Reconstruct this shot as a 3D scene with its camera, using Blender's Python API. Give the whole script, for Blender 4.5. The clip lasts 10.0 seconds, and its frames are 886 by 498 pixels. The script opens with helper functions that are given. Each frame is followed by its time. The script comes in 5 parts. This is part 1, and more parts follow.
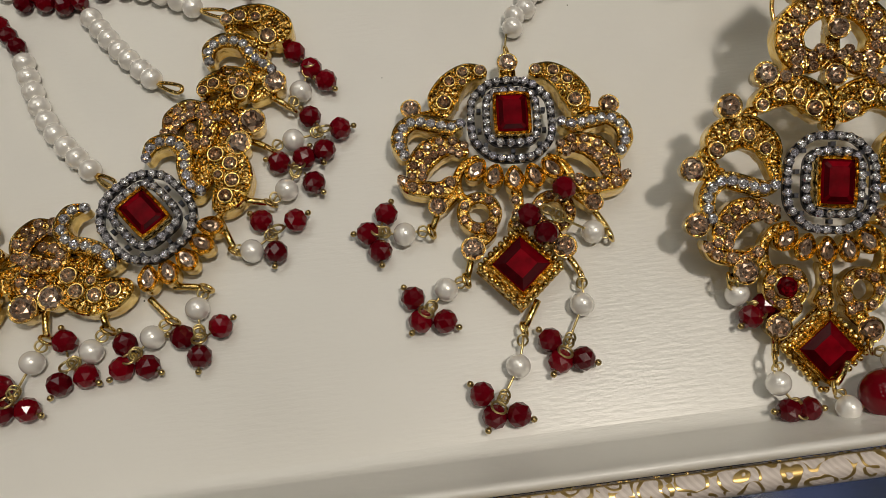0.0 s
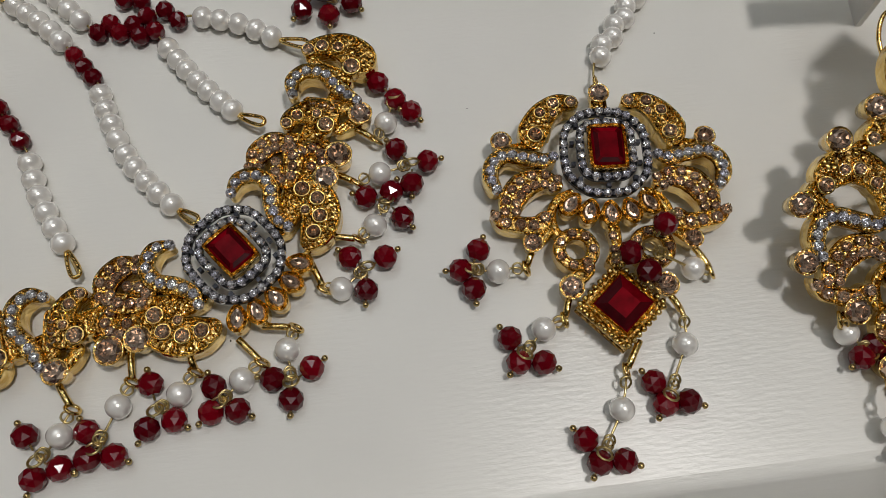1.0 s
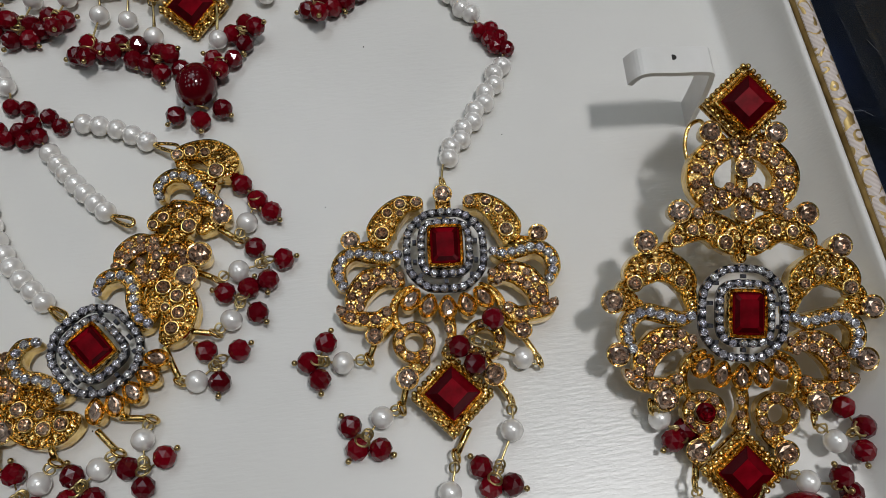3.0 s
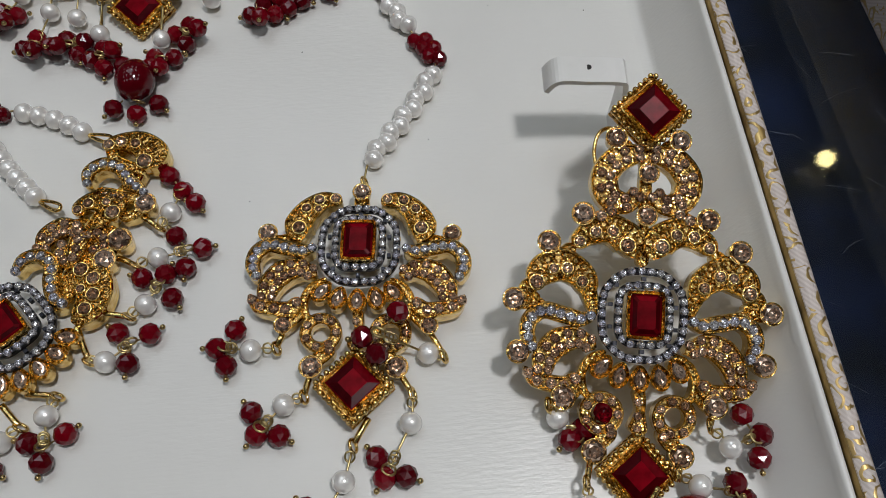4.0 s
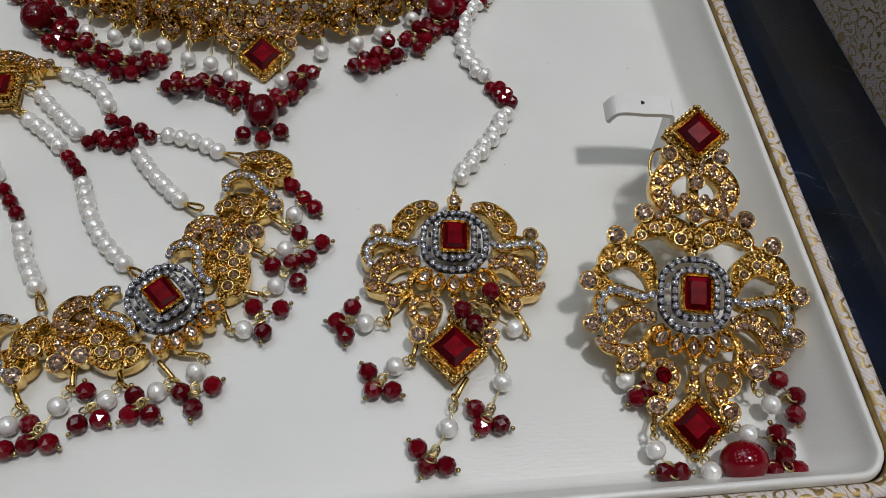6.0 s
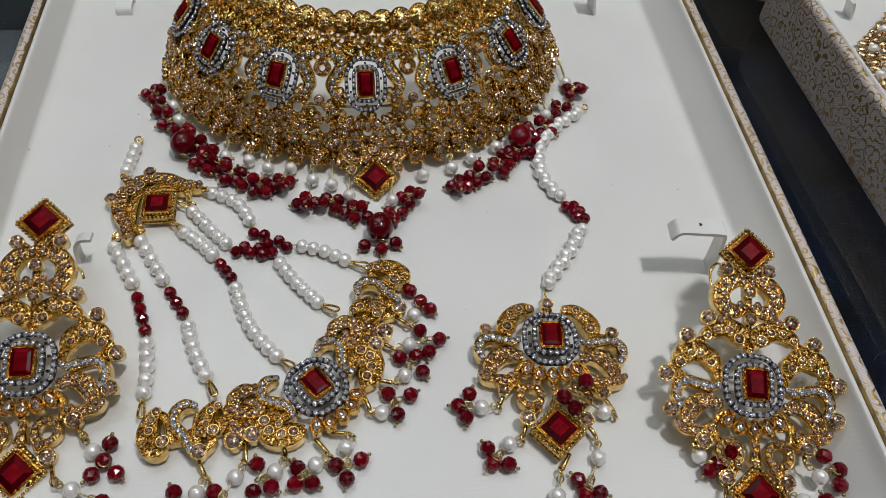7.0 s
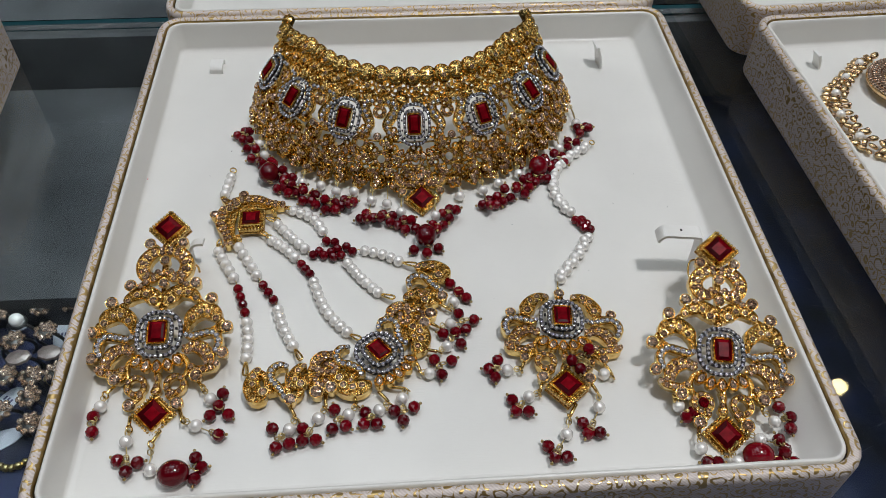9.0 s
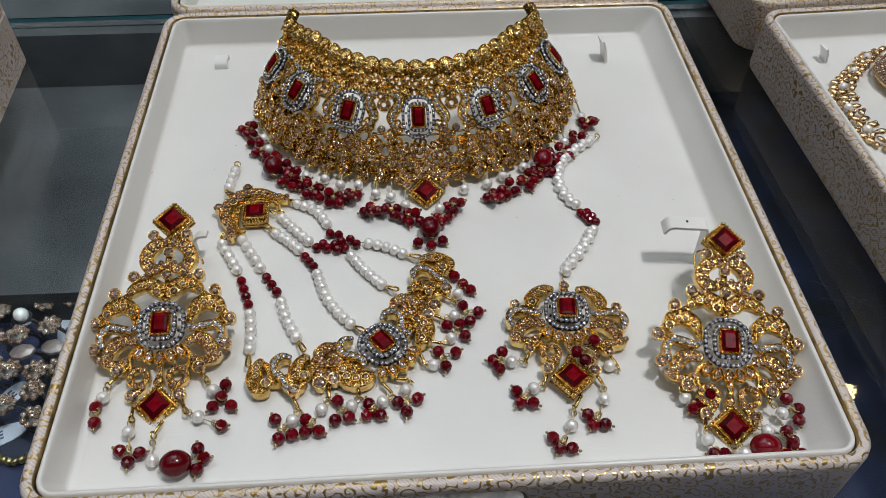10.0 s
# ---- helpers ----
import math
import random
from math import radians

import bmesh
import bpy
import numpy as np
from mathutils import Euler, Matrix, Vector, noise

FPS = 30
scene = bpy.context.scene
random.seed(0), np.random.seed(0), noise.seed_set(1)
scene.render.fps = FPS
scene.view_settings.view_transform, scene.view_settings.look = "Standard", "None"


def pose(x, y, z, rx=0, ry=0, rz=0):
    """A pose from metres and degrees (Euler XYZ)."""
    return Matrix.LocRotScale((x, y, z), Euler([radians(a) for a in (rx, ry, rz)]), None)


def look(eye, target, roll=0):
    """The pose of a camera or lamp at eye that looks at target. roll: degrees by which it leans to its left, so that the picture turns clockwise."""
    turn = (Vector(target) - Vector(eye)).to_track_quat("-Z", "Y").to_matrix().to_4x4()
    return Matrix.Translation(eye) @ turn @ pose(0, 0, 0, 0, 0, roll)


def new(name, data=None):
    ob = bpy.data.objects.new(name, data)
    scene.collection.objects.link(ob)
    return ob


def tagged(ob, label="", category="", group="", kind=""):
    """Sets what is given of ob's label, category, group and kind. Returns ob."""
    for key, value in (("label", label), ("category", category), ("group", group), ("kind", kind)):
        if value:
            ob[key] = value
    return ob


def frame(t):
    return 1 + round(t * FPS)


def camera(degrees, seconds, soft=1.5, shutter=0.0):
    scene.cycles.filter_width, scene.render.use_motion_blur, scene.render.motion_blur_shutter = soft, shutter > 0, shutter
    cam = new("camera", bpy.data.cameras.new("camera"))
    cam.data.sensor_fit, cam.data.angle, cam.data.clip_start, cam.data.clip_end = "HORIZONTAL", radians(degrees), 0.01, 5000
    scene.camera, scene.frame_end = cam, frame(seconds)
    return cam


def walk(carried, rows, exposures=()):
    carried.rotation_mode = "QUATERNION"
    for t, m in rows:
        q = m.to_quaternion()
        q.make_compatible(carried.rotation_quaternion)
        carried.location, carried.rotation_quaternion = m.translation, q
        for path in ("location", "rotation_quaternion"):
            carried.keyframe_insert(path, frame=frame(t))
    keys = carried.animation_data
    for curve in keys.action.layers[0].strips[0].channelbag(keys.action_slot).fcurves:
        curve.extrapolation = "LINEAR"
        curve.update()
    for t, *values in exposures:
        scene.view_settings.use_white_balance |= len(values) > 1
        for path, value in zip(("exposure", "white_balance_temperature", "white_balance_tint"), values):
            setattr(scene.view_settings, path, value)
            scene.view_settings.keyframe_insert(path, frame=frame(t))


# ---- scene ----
cam = camera(58.3, 10.0, 0.6)
PATH = [
    (0, (0.0, -0.118, 0.145), (0.081, 0.516, -1.75), 0.1),
    (0.5, (-0.012, -0.109, 0.142), (0.077, 0.543, -1.747), 0.7),
    (1, (-0.016, -0.11, 0.142), (0.06, 0.554, -1.743), -0.7),
    (1.5, (-0.016, -0.111, 0.141), (0.08, 0.549, -1.744), 0.5),
    (2, (-0.014, -0.114, 0.144), (0.103, 0.558, -1.736), 1.6),
    (2.5, (-0.005, -0.106, 0.151), (0.13, 0.58, -1.723), 2.7),
    (3, (0.013, -0.107, 0.158), (0.124, 0.633, -1.697), 0.6),
    (3.2, (0.021, -0.112, 0.157), (0.122, 0.652, -1.689), -0.0),
    (4.3, (0.032, -0.121, 0.157), (0.129, 0.751, -1.64), 1.6),
    (4.5, (0.028, -0.123, 0.159), (0.124, 0.767, -1.63), 1.7),
    (5, (0.02, -0.131, 0.162), (0.116, 0.801, -1.604), 1.8),
    (5.2, (0.016, -0.136, 0.166), (0.123, 0.823, -1.587), 2.3),
    (6.3, (0.003, -0.163, 0.179), (0.150, 0.957, -1.473), 2.9),
    (6.5, (0.0, -0.167, 0.186), (0.15, 0.982, -1.444), 2.8),
    (7, (-0.031, -0.17, 0.213), (0.15, 1.047, -1.364), 4.2),
    (7.5, (-0.041, -0.177, 0.216), (0.12, 1.095, -1.319), 3.6),
    (8, (-0.041, -0.199, 0.236), (0.09, 1.112, -1.268), 2.4),
    (8.5, (-0.039, -0.22, 0.256), (0.075, 1.103, -1.239), 1.7),
    (9, (-0.039, -0.228, 0.253), (0.07, 1.101, -1.238), 1.1),
    (9.5, (-0.039, -0.235, 0.255), (0.069, 1.096, -1.233), 0.8),
    (10, (-0.038, -0.231, 0.248), (0.054, 1.109, -1.233), 0.5),
]
EXPOSURES = [(0.0, -0.40, 7750, 10), (0.6, -0.46, 7050, 10), (1.2, -0.46, 6800, 10), (2.4, -0.46, 6600, 10), (3.2, -0.42, 6380, 10), (5.0, -0.31, 6340, 10), (7.0, -0.17, 6340, 10), (10.0, -0.01, 6320, 10)]
walk(cam, [(t, look(eye, target, roll)) for t, eye, target, roll in PATH], EXPOSURES)
# ---- light: shop downlights and an added soft fill ----
world = bpy.data.worlds.new("room_air")
scene.world = world
world.use_nodes = True
world.node_tree.nodes["Background"].inputs[0].default_value = (0.75, 0.8, 0.9, 1)
world.node_tree.nodes["Background"].inputs[1].default_value = 0.01


def lamp(name, at, size, power, colour, target=(0, 0, 0)):
    data = bpy.data.lights.new(name, "AREA")
    data.shape, data.size, data.energy, data.color = "DISK", size, power, colour
    ob = new(name, data)
    ob.matrix_world = look(at, target)
    return ob


lamp("downlight_key", (0.48, -0.14, 1.93), 0.22, 19.0, (1.0, 0.985, 0.99))
lamp("downlight_warm", (1.37, 1.07, 1.93), 0.05, 0.25, (1.0, 0.80, 0.36))
# unseen broad source, added to soften the shade with bluish light
lamp("ceiling_panel", (-0.3, 0.9, 1.92), 1.0, 6.0, (0.82, 0.92, 1.0), (-0.3, 0.9, 0))

# ---- materials ----


def shader(name, colour, rough=0.5, metal=0.0, **more):
    m = bpy.data.materials.new(name)
    m.use_nodes = True
    b = m.node_tree.nodes["Principled BSDF"]
    b.inputs["Base Color"].default_value = (*colour, 1)
    b.inputs["Roughness"].default_value = rough
    b.inputs["Metallic"].default_value = metal
    for key, value in more.items():
        b.inputs[key.replace("_", " ")].default_value = value
    return m


def node(m, kind, **inputs):
    n = m.node_tree.nodes.new(kind)
    for key, value in inputs.items():
        n.inputs[key.replace("_", " ")].default_value = value
    return n


def wire(m, a, out, b, inp):
    m.node_tree.links.new(a.outputs[out], b.inputs[inp])


def coords(m):
    return node(m, "ShaderNodeTexCoord")


def bumped(m, tex, out, strength, distance):
    b = node(m, "ShaderNodeBump", Strength=strength, Distance=distance)
    wire(m, tex, out, b, "Height")
    wire(m, b, "Normal", m.node_tree.nodes["Principled BSDF"], "Normal")
    return b


def ramp(m, stops):
    r = node(m, "ShaderNodeValToRGB")
    e = r.color_ramp.elements
    while len(e) < len(stops):
        e.new(0.5)
    for el, (p, c) in zip(e, stops):
        el.position, el.color = p, (*c, 1)
    return r


def mottled(m, scale, dark, light, detail=4.0, rough=None):
    """Base colour that varies between two tones; rough: a range of roughness."""
    c = coords(m)
    n = node(m, "ShaderNodeTexNoise", Scale=scale, Detail=detail)
    wire(m, c, "Object", n, "Vector")
    r = ramp(m, [(0.3, dark), (0.7, light)])
    wire(m, n, "Fac", r, "Fac")
    b = m.node_tree.nodes["Principled BSDF"]
    wire(m, r, "Color", b, "Base Color")
    if rough:
        k = node(m, "ShaderNodeMapRange", To_Min=rough[0], To_Max=rough[1])
        wire(m, n, "Fac", k, "Value")
        wire(m, k, "Result", b, "Roughness")
    return n


def gold_material(name, dark, light, grain, rough):
    m = shader(name, light, 0.25, 1.0)
    mottled(m, 260.0, dark, light, 5.0, rough)
    c = coords(m)
    v = node(m, "ShaderNodeTexVoronoi", Scale=grain)
    wire(m, c, "Object", v, "Vector")
    # browner towards the gaps between the grains
    gap_tone = ramp(m, [(0.4, (1, 1, 1)), (0.85, (0.40, 0.25, 0.09))])
    wire(m, v, "Distance", gap_tone, "Fac")
    mix = node(m, "ShaderNodeMix", Factor=1.0)
    mix.data_type, mix.blend_type = "RGBA", "MULTIPLY"
    b = m.node_tree.nodes["Principled BSDF"]
    tone = b.inputs["Base Color"].links[0].from_socket
    m.node_tree.links.new(tone, mix.inputs["A"])
    wire(m, gap_tone, "Color", mix, "B")
    m.node_tree.links.new(mix.outputs["Result"], b.inputs["Base Color"])
    bumped(m, v, "Distance", 0.5, 0.0005).invert = True
    return m


GOLD = gold_material("antique_gold", (0.50, 0.29, 0.065), (1.0, 0.72, 0.27), 1400.0, (0.14, 0.26))
GOLD_PLAIN = shader("polished_gold", (0.88, 0.60, 0.20), 0.2, 1.0)
mottled(GOLD_PLAIN, 420.0, (0.58, 0.35, 0.085), (1.0, 0.76, 0.31), 4.0, (0.06, 0.18))
cast = node(GOLD_PLAIN, "ShaderNodeTexNoise", Scale=750.0, Detail=2.0)
wire(GOLD_PLAIN, coords(GOLD_PLAIN), "Object", cast, "Vector")
bumped(GOLD_PLAIN, cast, "Fac", 0.55, 0.0006)
WIRE = shader("brass_wire", (0.62, 0.48, 0.22), 0.28, 1.0)
mottled(WIRE, 500.0, (0.42, 0.30, 0.12), (0.72, 0.58, 0.28), 3.0, (0.2, 0.4))
EDGES = {GOLD: GOLD_PLAIN}
SILVER = shader("oxidised_silver", (0.3, 0.31, 0.36), 0.3, 1.0)
mottled(SILVER, 500.0, (0.012, 0.012, 0.014), (0.07, 0.07, 0.08), 4.0, (0.25, 0.45))


def stone_material(name, dark, light, metal):
    """Foil-backed cut glass: inner reflections painted facet by facet into the colour, each stone in its own tone."""
    m = shader(name, light, 0.035, metal, IOR=1.8)
    info = node(m, "ShaderNodeObjectInfo")
    r = ramp(m, [(0.0, dark), (1.0, light)])
    wire(m, info, "Random", r, "Fac")
    # sparkle put into the base colour: a random brightness for each facet
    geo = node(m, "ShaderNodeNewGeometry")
    painted_sparkle = ramp(m, [(0.0, (0.26, 0.24, 0.24)), (0.3, (0.70, 0.68, 0.67)), (0.6, (1.0, 1.0, 1.0)), (1.0, (1.0, 1.0, 1.0))])
    wire(m, geo, "Random Per Island", painted_sparkle, "Fac")
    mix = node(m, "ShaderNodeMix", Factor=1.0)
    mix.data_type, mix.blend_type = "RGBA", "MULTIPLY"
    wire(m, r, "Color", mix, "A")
    wire(m, painted_sparkle, "Color", mix, "B")
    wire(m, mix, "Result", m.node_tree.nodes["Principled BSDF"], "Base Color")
    return m


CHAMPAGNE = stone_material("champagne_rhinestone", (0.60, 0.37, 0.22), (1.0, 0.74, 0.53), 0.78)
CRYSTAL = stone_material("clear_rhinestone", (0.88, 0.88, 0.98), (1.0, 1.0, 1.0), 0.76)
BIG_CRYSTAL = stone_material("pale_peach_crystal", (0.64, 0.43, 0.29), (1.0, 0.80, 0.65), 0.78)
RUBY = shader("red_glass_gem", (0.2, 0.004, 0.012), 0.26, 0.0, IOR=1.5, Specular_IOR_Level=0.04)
# light and dark facet reflections painted into the red, at random per facet
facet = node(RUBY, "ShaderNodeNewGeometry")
facet_gleam = ramp(RUBY, [(0.0, (0.045, 0.0005, 0.002)), (0.6, (0.115, 0.001, 0.004)), (1.0, (0.22, 0.002, 0.008))])
wire(RUBY, facet, "Random Per Island", facet_gleam, "Fac")
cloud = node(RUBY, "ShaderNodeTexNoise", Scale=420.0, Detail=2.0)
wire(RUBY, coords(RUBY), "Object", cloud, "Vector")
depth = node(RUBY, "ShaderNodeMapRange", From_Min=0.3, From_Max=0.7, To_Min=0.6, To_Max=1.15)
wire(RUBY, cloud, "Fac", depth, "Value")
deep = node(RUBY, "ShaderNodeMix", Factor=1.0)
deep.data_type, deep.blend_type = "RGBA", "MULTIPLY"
wire(RUBY, facet_gleam, "Color", deep, "A")
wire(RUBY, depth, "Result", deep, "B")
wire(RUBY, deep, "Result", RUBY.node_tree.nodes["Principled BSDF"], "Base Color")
BEAD = shader("faceted_red_bead", (0.15, 0.003, 0.012), 0.12, 0.0, IOR=1.5, Subsurface_Weight=0.05)
BEAD.node_tree.nodes["Principled BSDF"].inputs["Subsurface Radius"].default_value = (0.002, 0.0004, 0.0004)
info = node(BEAD, "ShaderNodeObjectInfo")
tone = ramp(BEAD, [(0.0, (0.075, 0.0008, 0.004)), (1.0, (0.17, 0.0012, 0.007))])
wire(BEAD, info, "Random", tone, "Fac")
wire(BEAD, tone, "Color", BEAD.node_tree.nodes["Principled BSDF"], "Base Color")
PEARL = shader("pearl", (0.83, 0.79, 0.70), 0.28, 0.3, Coat_Weight=1.0, Coat_Roughness=0.04, IOR=1.6)
mottled(PEARL, 150.0, (0.86, 0.83, 0.78), (0.95, 0.93, 0.89), 2.0, (0.20, 0.30))

LINING = shader("cream_leatherette", (0.74, 0.71, 0.63), 0.42)
mottled(LINING, 22.0, (0.715, 0.705, 0.665), (0.765, 0.755, 0.715), 5.0, (0.26, 0.38))
c0 = coords(LINING)
grain_map = node(LINING, "ShaderNodeMapping")
grain_map.inputs["Scale"].default_value = (300, 1500, 900)
wire(LINING, c0, "Object", grain_map, "Vector")
grain = node(LINING, "ShaderNodeTexNoise", Scale=1.0, Detail=3.0)
wire(LINING, grain_map, "Vector", grain, "Vector")
bumped(LINING, grain, "Fac", 0.15, 0.0004)
STRAP = shader("white_leatherette_strap", (0.8, 0.79, 0.75), 0.35)
mottled(STRAP, 120.0, (0.76, 0.75, 0.71), (0.83, 0.82, 0.79), 4.0)
# near-black: lint, and the painted dark of strap hole and latch slot
DARK = shader("punched_hole", (0.02, 0.018, 0.015), 0.8)

# patterned paper: taupe ground with curling foil lines
PAPER = shader("foil_vine_paper", (0.5, 0.44, 0.38), 0.55)
c1 = coords(PAPER)
def vector_node(m, operation, a=None, b=None):
    n = m.node_tree.nodes.new("ShaderNodeVectorMath")
    n.operation = operation
    for k, link in enumerate((a, b)):
        if link is not None:
            m.node_tree.links.new(link, n.inputs[k])
    return n


def math_node(m, operation, a, b=None):
    n = m.node_tree.nodes.new("ShaderNodeMath")
    n.operation = operation
    for k, value in enumerate((a, b)):
        if isinstance(value, (int, float)):
            n.inputs[k].default_value = value
        elif value is not None:
            m.node_tree.links.new(value, n.inputs[k])
    return n.outputs[0]


# each sprig winds round the centre of its own cell
wobble = node(PAPER, "ShaderNodeTexNoise", Scale=240.0, Detail=1.0)
wire(PAPER, c1, "Object", wobble, "Vector")
push = vector_node(PAPER, "SCALE", wobble.outputs["Color"])
push.inputs["Scale"].default_value = 0.0032
bent = vector_node(PAPER, "ADD", c1.outputs["Object"], push.outputs["Vector"])
cells = node(PAPER, "ShaderNodeTexVoronoi", Scale=205.0)
wire(PAPER, bent, "Vector", cells, "Vector")
away = vector_node(PAPER, "SUBTRACT", bent.outputs["Vector"], cells.outputs["Position"])
radius = vector_node(PAPER, "LENGTH", away.outputs["Vector"])
axes = node(PAPER, "ShaderNodeSeparateXYZ")
wire(PAPER, away, "Vector", axes, "Vector")
up_axis = math_node(PAPER, "ADD", axes.outputs["Y"], axes.outputs["Z"])
across = math_node(PAPER, "ADD", axes.outputs["X"], math_node(PAPER, "MULTIPLY", axes.outputs["Z"], 0.6))
angle = math_node(PAPER, "ARCTAN2", up_axis, across)
wind = math_node(PAPER, "ADD", angle, math_node(PAPER, "MULTIPLY", radius.outputs["Value"], 2900.0))
sine = PAPER.node_tree.nodes.new("ShaderNodeMath")
sine.operation = "SINE"
PAPER.node_tree.links.new(wind, sine.inputs[0])
line = ramp(PAPER, [(0.54, (0, 0, 0)), (0.70, (1, 1, 1))])
wire(PAPER, sine, 0, line, "Fac")
tint = node(PAPER, "ShaderNodeMix")
tint.data_type = "RGBA"
hatch = node(PAPER, "ShaderNodeTexWave", Scale=480.0, Distortion=1.5, Detail=1.0)
hatch.bands_direction = "DIAGONAL"
wire(PAPER, c1, "Object", hatch, "Vector")
ground = ramp(PAPER, [(0.25, (0.60, 0.52, 0.47)), (0.75, (0.69, 0.61, 0.56))])
wire(PAPER, hatch, "Fac", ground, "Fac")
wire(PAPER, ground, "Color", tint, "A")
tint.inputs["B"].default_value = (0.54, 0.37, 0.14, 1)
wire(PAPER, line, "Color", tint, "Factor")
shell_bsdf = PAPER.node_tree.nodes["Principled BSDF"]
wire(PAPER, tint, "Result", shell_bsdf, "Base Color")
sheen = node(PAPER, "ShaderNodeMapRange", To_Max=0.72)
wire(PAPER, line, "Color", sheen, "Value")
wire(PAPER, sheen, "Result", shell_bsdf, "Metallic")
gloss = node(PAPER, "ShaderNodeMapRange", To_Min=0.5, To_Max=0.28)
wire(PAPER, line, "Color", gloss, "Value")
wire(PAPER, gloss, "Result", shell_bsdf, "Roughness")
bumped(PAPER, line, "Color", 0.4, 0.0002)
FOIL = shader("gold_foil_edge", (0.72, 0.52, 0.22), 0.3, 1.0)
mottled(FOIL, 180.0, (0.22, 0.14, 0.05), (0.60, 0.43, 0.17), 4.0, (0.3, 0.55))

GLASS = shader("counter_glass", (0.80, 0.88, 0.90), 0.02, 0.0, Transmission_Weight=1.0, IOR=1.45)
smear_map = node(GLASS, "ShaderNodeMapping")
smear_map.inputs["Scale"].default_value = (9, 22, 1)
smear_map.inputs["Rotation"].default_value = (0, 0, 0.5)
wire(GLASS, coords(GLASS), "Object", smear_map, "Vector")
smear = node(GLASS, "ShaderNodeTexNoise", Scale=1.0, Detail=6.0)
wire(GLASS, smear_map, "Vector", smear, "Vector")
smear_rough = node(GLASS, "ShaderNodeMapRange", From_Min=0.4, From_Max=0.7, To_Min=0.01, To_Max=0.045)
wire(GLASS, smear, "Fac", smear_rough, "Value")
wire(GLASS, smear_rough, "Result", GLASS.node_tree.nodes["Principled BSDF"], "Roughness")
EDGE = shader("green_glass_edge", (0.01, 0.05, 0.06), 0.15)
# strong mottling in both paints blotchy glare of the glass into the lining
VELVET = shader("navy_velvet", (0.012, 0.018, 0.075), 0.9, Sheen_Weight=0.3)
mottled(VELVET, 30.0, (0.002, 0.003, 0.008), (0.022, 0.034, 0.105), 10.0)
SLATE = shader("case_grey_lining", (0.07, 0.075, 0.085), 0.7)
mottled(SLATE, 16.0, (0.010, 0.011, 0.013), (0.080, 0.082, 0.084), 9.0)
# unseen room surfaces, toned to set the bounce light and reflections
WALL = shader("room_wall_paint", (0.34, 0.33, 0.32), 0.8)
mottled(WALL, 2.0, (0.09, 0.09, 0.09), (0.15, 0.147, 0.143), 4.0)
CEILING = shader("ceiling_paint", (0.62, 0.62, 0.61), 0.85)
mottled(CEILING, 3.0, (0.42, 0.42, 0.42), (0.50, 0.50, 0.50), 3.0)
FLOORING = shader("dark_floor", (0.08, 0.07, 0.06), 0.5)
mottled(FLOORING, 4.0, (0.12, 0.11, 0.10), (0.18, 0.165, 0.15), 4.0)
TAG = shader("paper_tag", (0.42, 0.45, 0.50), 0.6)
INK = shader("pen_ink", (0.05, 0.05, 0.12), 0.6)
STEEL = shader("latch_metal", (0.35, 0.34, 0.33), 0.3, 1.0)
mottled(STEEL, 300.0, (0.09, 0.09, 0.088), (0.18, 0.176, 0.17), 3.0, (0.3, 0.45))
# glow of the unseen panels added for glints and fill
LED = shader("lit_downlight", (0.9, 0.9, 0.9), 0.5, 0.0, Emission_Strength=3.7)
LED.node_tree.nodes["Principled BSDF"].inputs["Emission Color"].default_value = (0.95, 0.98, 1.0, 1)
STAIN = shader("pink_pen_mark", (0.75, 0.22, 0.22), 0.6)

# ---- building helpers; shapes are drawn in millimetres ----
K = 0.001


def data_of(name, bm, material, smooth=False, facets=False):
    me = bpy.data.meshes.new(name)
    bmesh.ops.recalc_face_normals(bm, faces=bm.faces)
    if facets:
        bmesh.ops.split_edges(bm, edges=bm.edges)
    bm.to_mesh(me)
    bm.free()
    me.transform(Matrix.Diagonal((K, K, K, 1)))
    me.materials.append(material)
    if material in EDGES:
        me.materials.append(EDGES[material])
    if smooth:
        me.polygons.foreach_set("use_smooth", [True] * len(me.polygons))
    return me


def part(name, bm, material, parent=None, label="", smooth=False, at=None):
    """One mesh object under a thing or a part."""
    me = bm if isinstance(bm, bpy.types.Mesh) else data_of(name, bm, material, smooth)
    ob = new(name, me)
    ob.parent = parent
    if at is not None:
        ob.matrix_basis = at
    return tagged(ob, label)


def thing(name, m, label, category, group="", kind=""):
    ob = new(name)
    ob.empty_display_size = 0.01
    ob.matrix_world = m
    ob.matrix_basis = m
    return tagged(ob, label, category, group, kind)


def basis(o, u, v):
    """A frame in the world at o (mm) with x along u and y along v."""
    u, v = Vector(u).normalized(), Vector(v)
    n = u.cross(v).normalized()
    v = n.cross(u)
    m = Matrix((u, v, n)).transposed().to_4x4()
    m.translation = Vector(o) * K
    return m


def spot(x, y, z=0.0, turn=0.0, size=1.0, flip=False):
    """A local pose in millimetres, turned in its plane."""
    m = Matrix.Translation(Vector((x, y, z)) * K) @ Matrix.Rotation(radians(turn), 4, "Z")
    return m @ Matrix.Diagonal((-size if flip else size, size, size, 1))


def along(p, axis, size=1.0, spin=0.0):
    """A local pose at p (mm) whose z looks along axis."""
    q = Vector(axis).to_track_quat("Z", "Y").to_matrix().to_4x4()
    return Matrix.Translation(Vector(p) * K) @ q @ Matrix.Rotation(spin, 4, "Z") @ Matrix.Diagonal((size, size, size, 1))


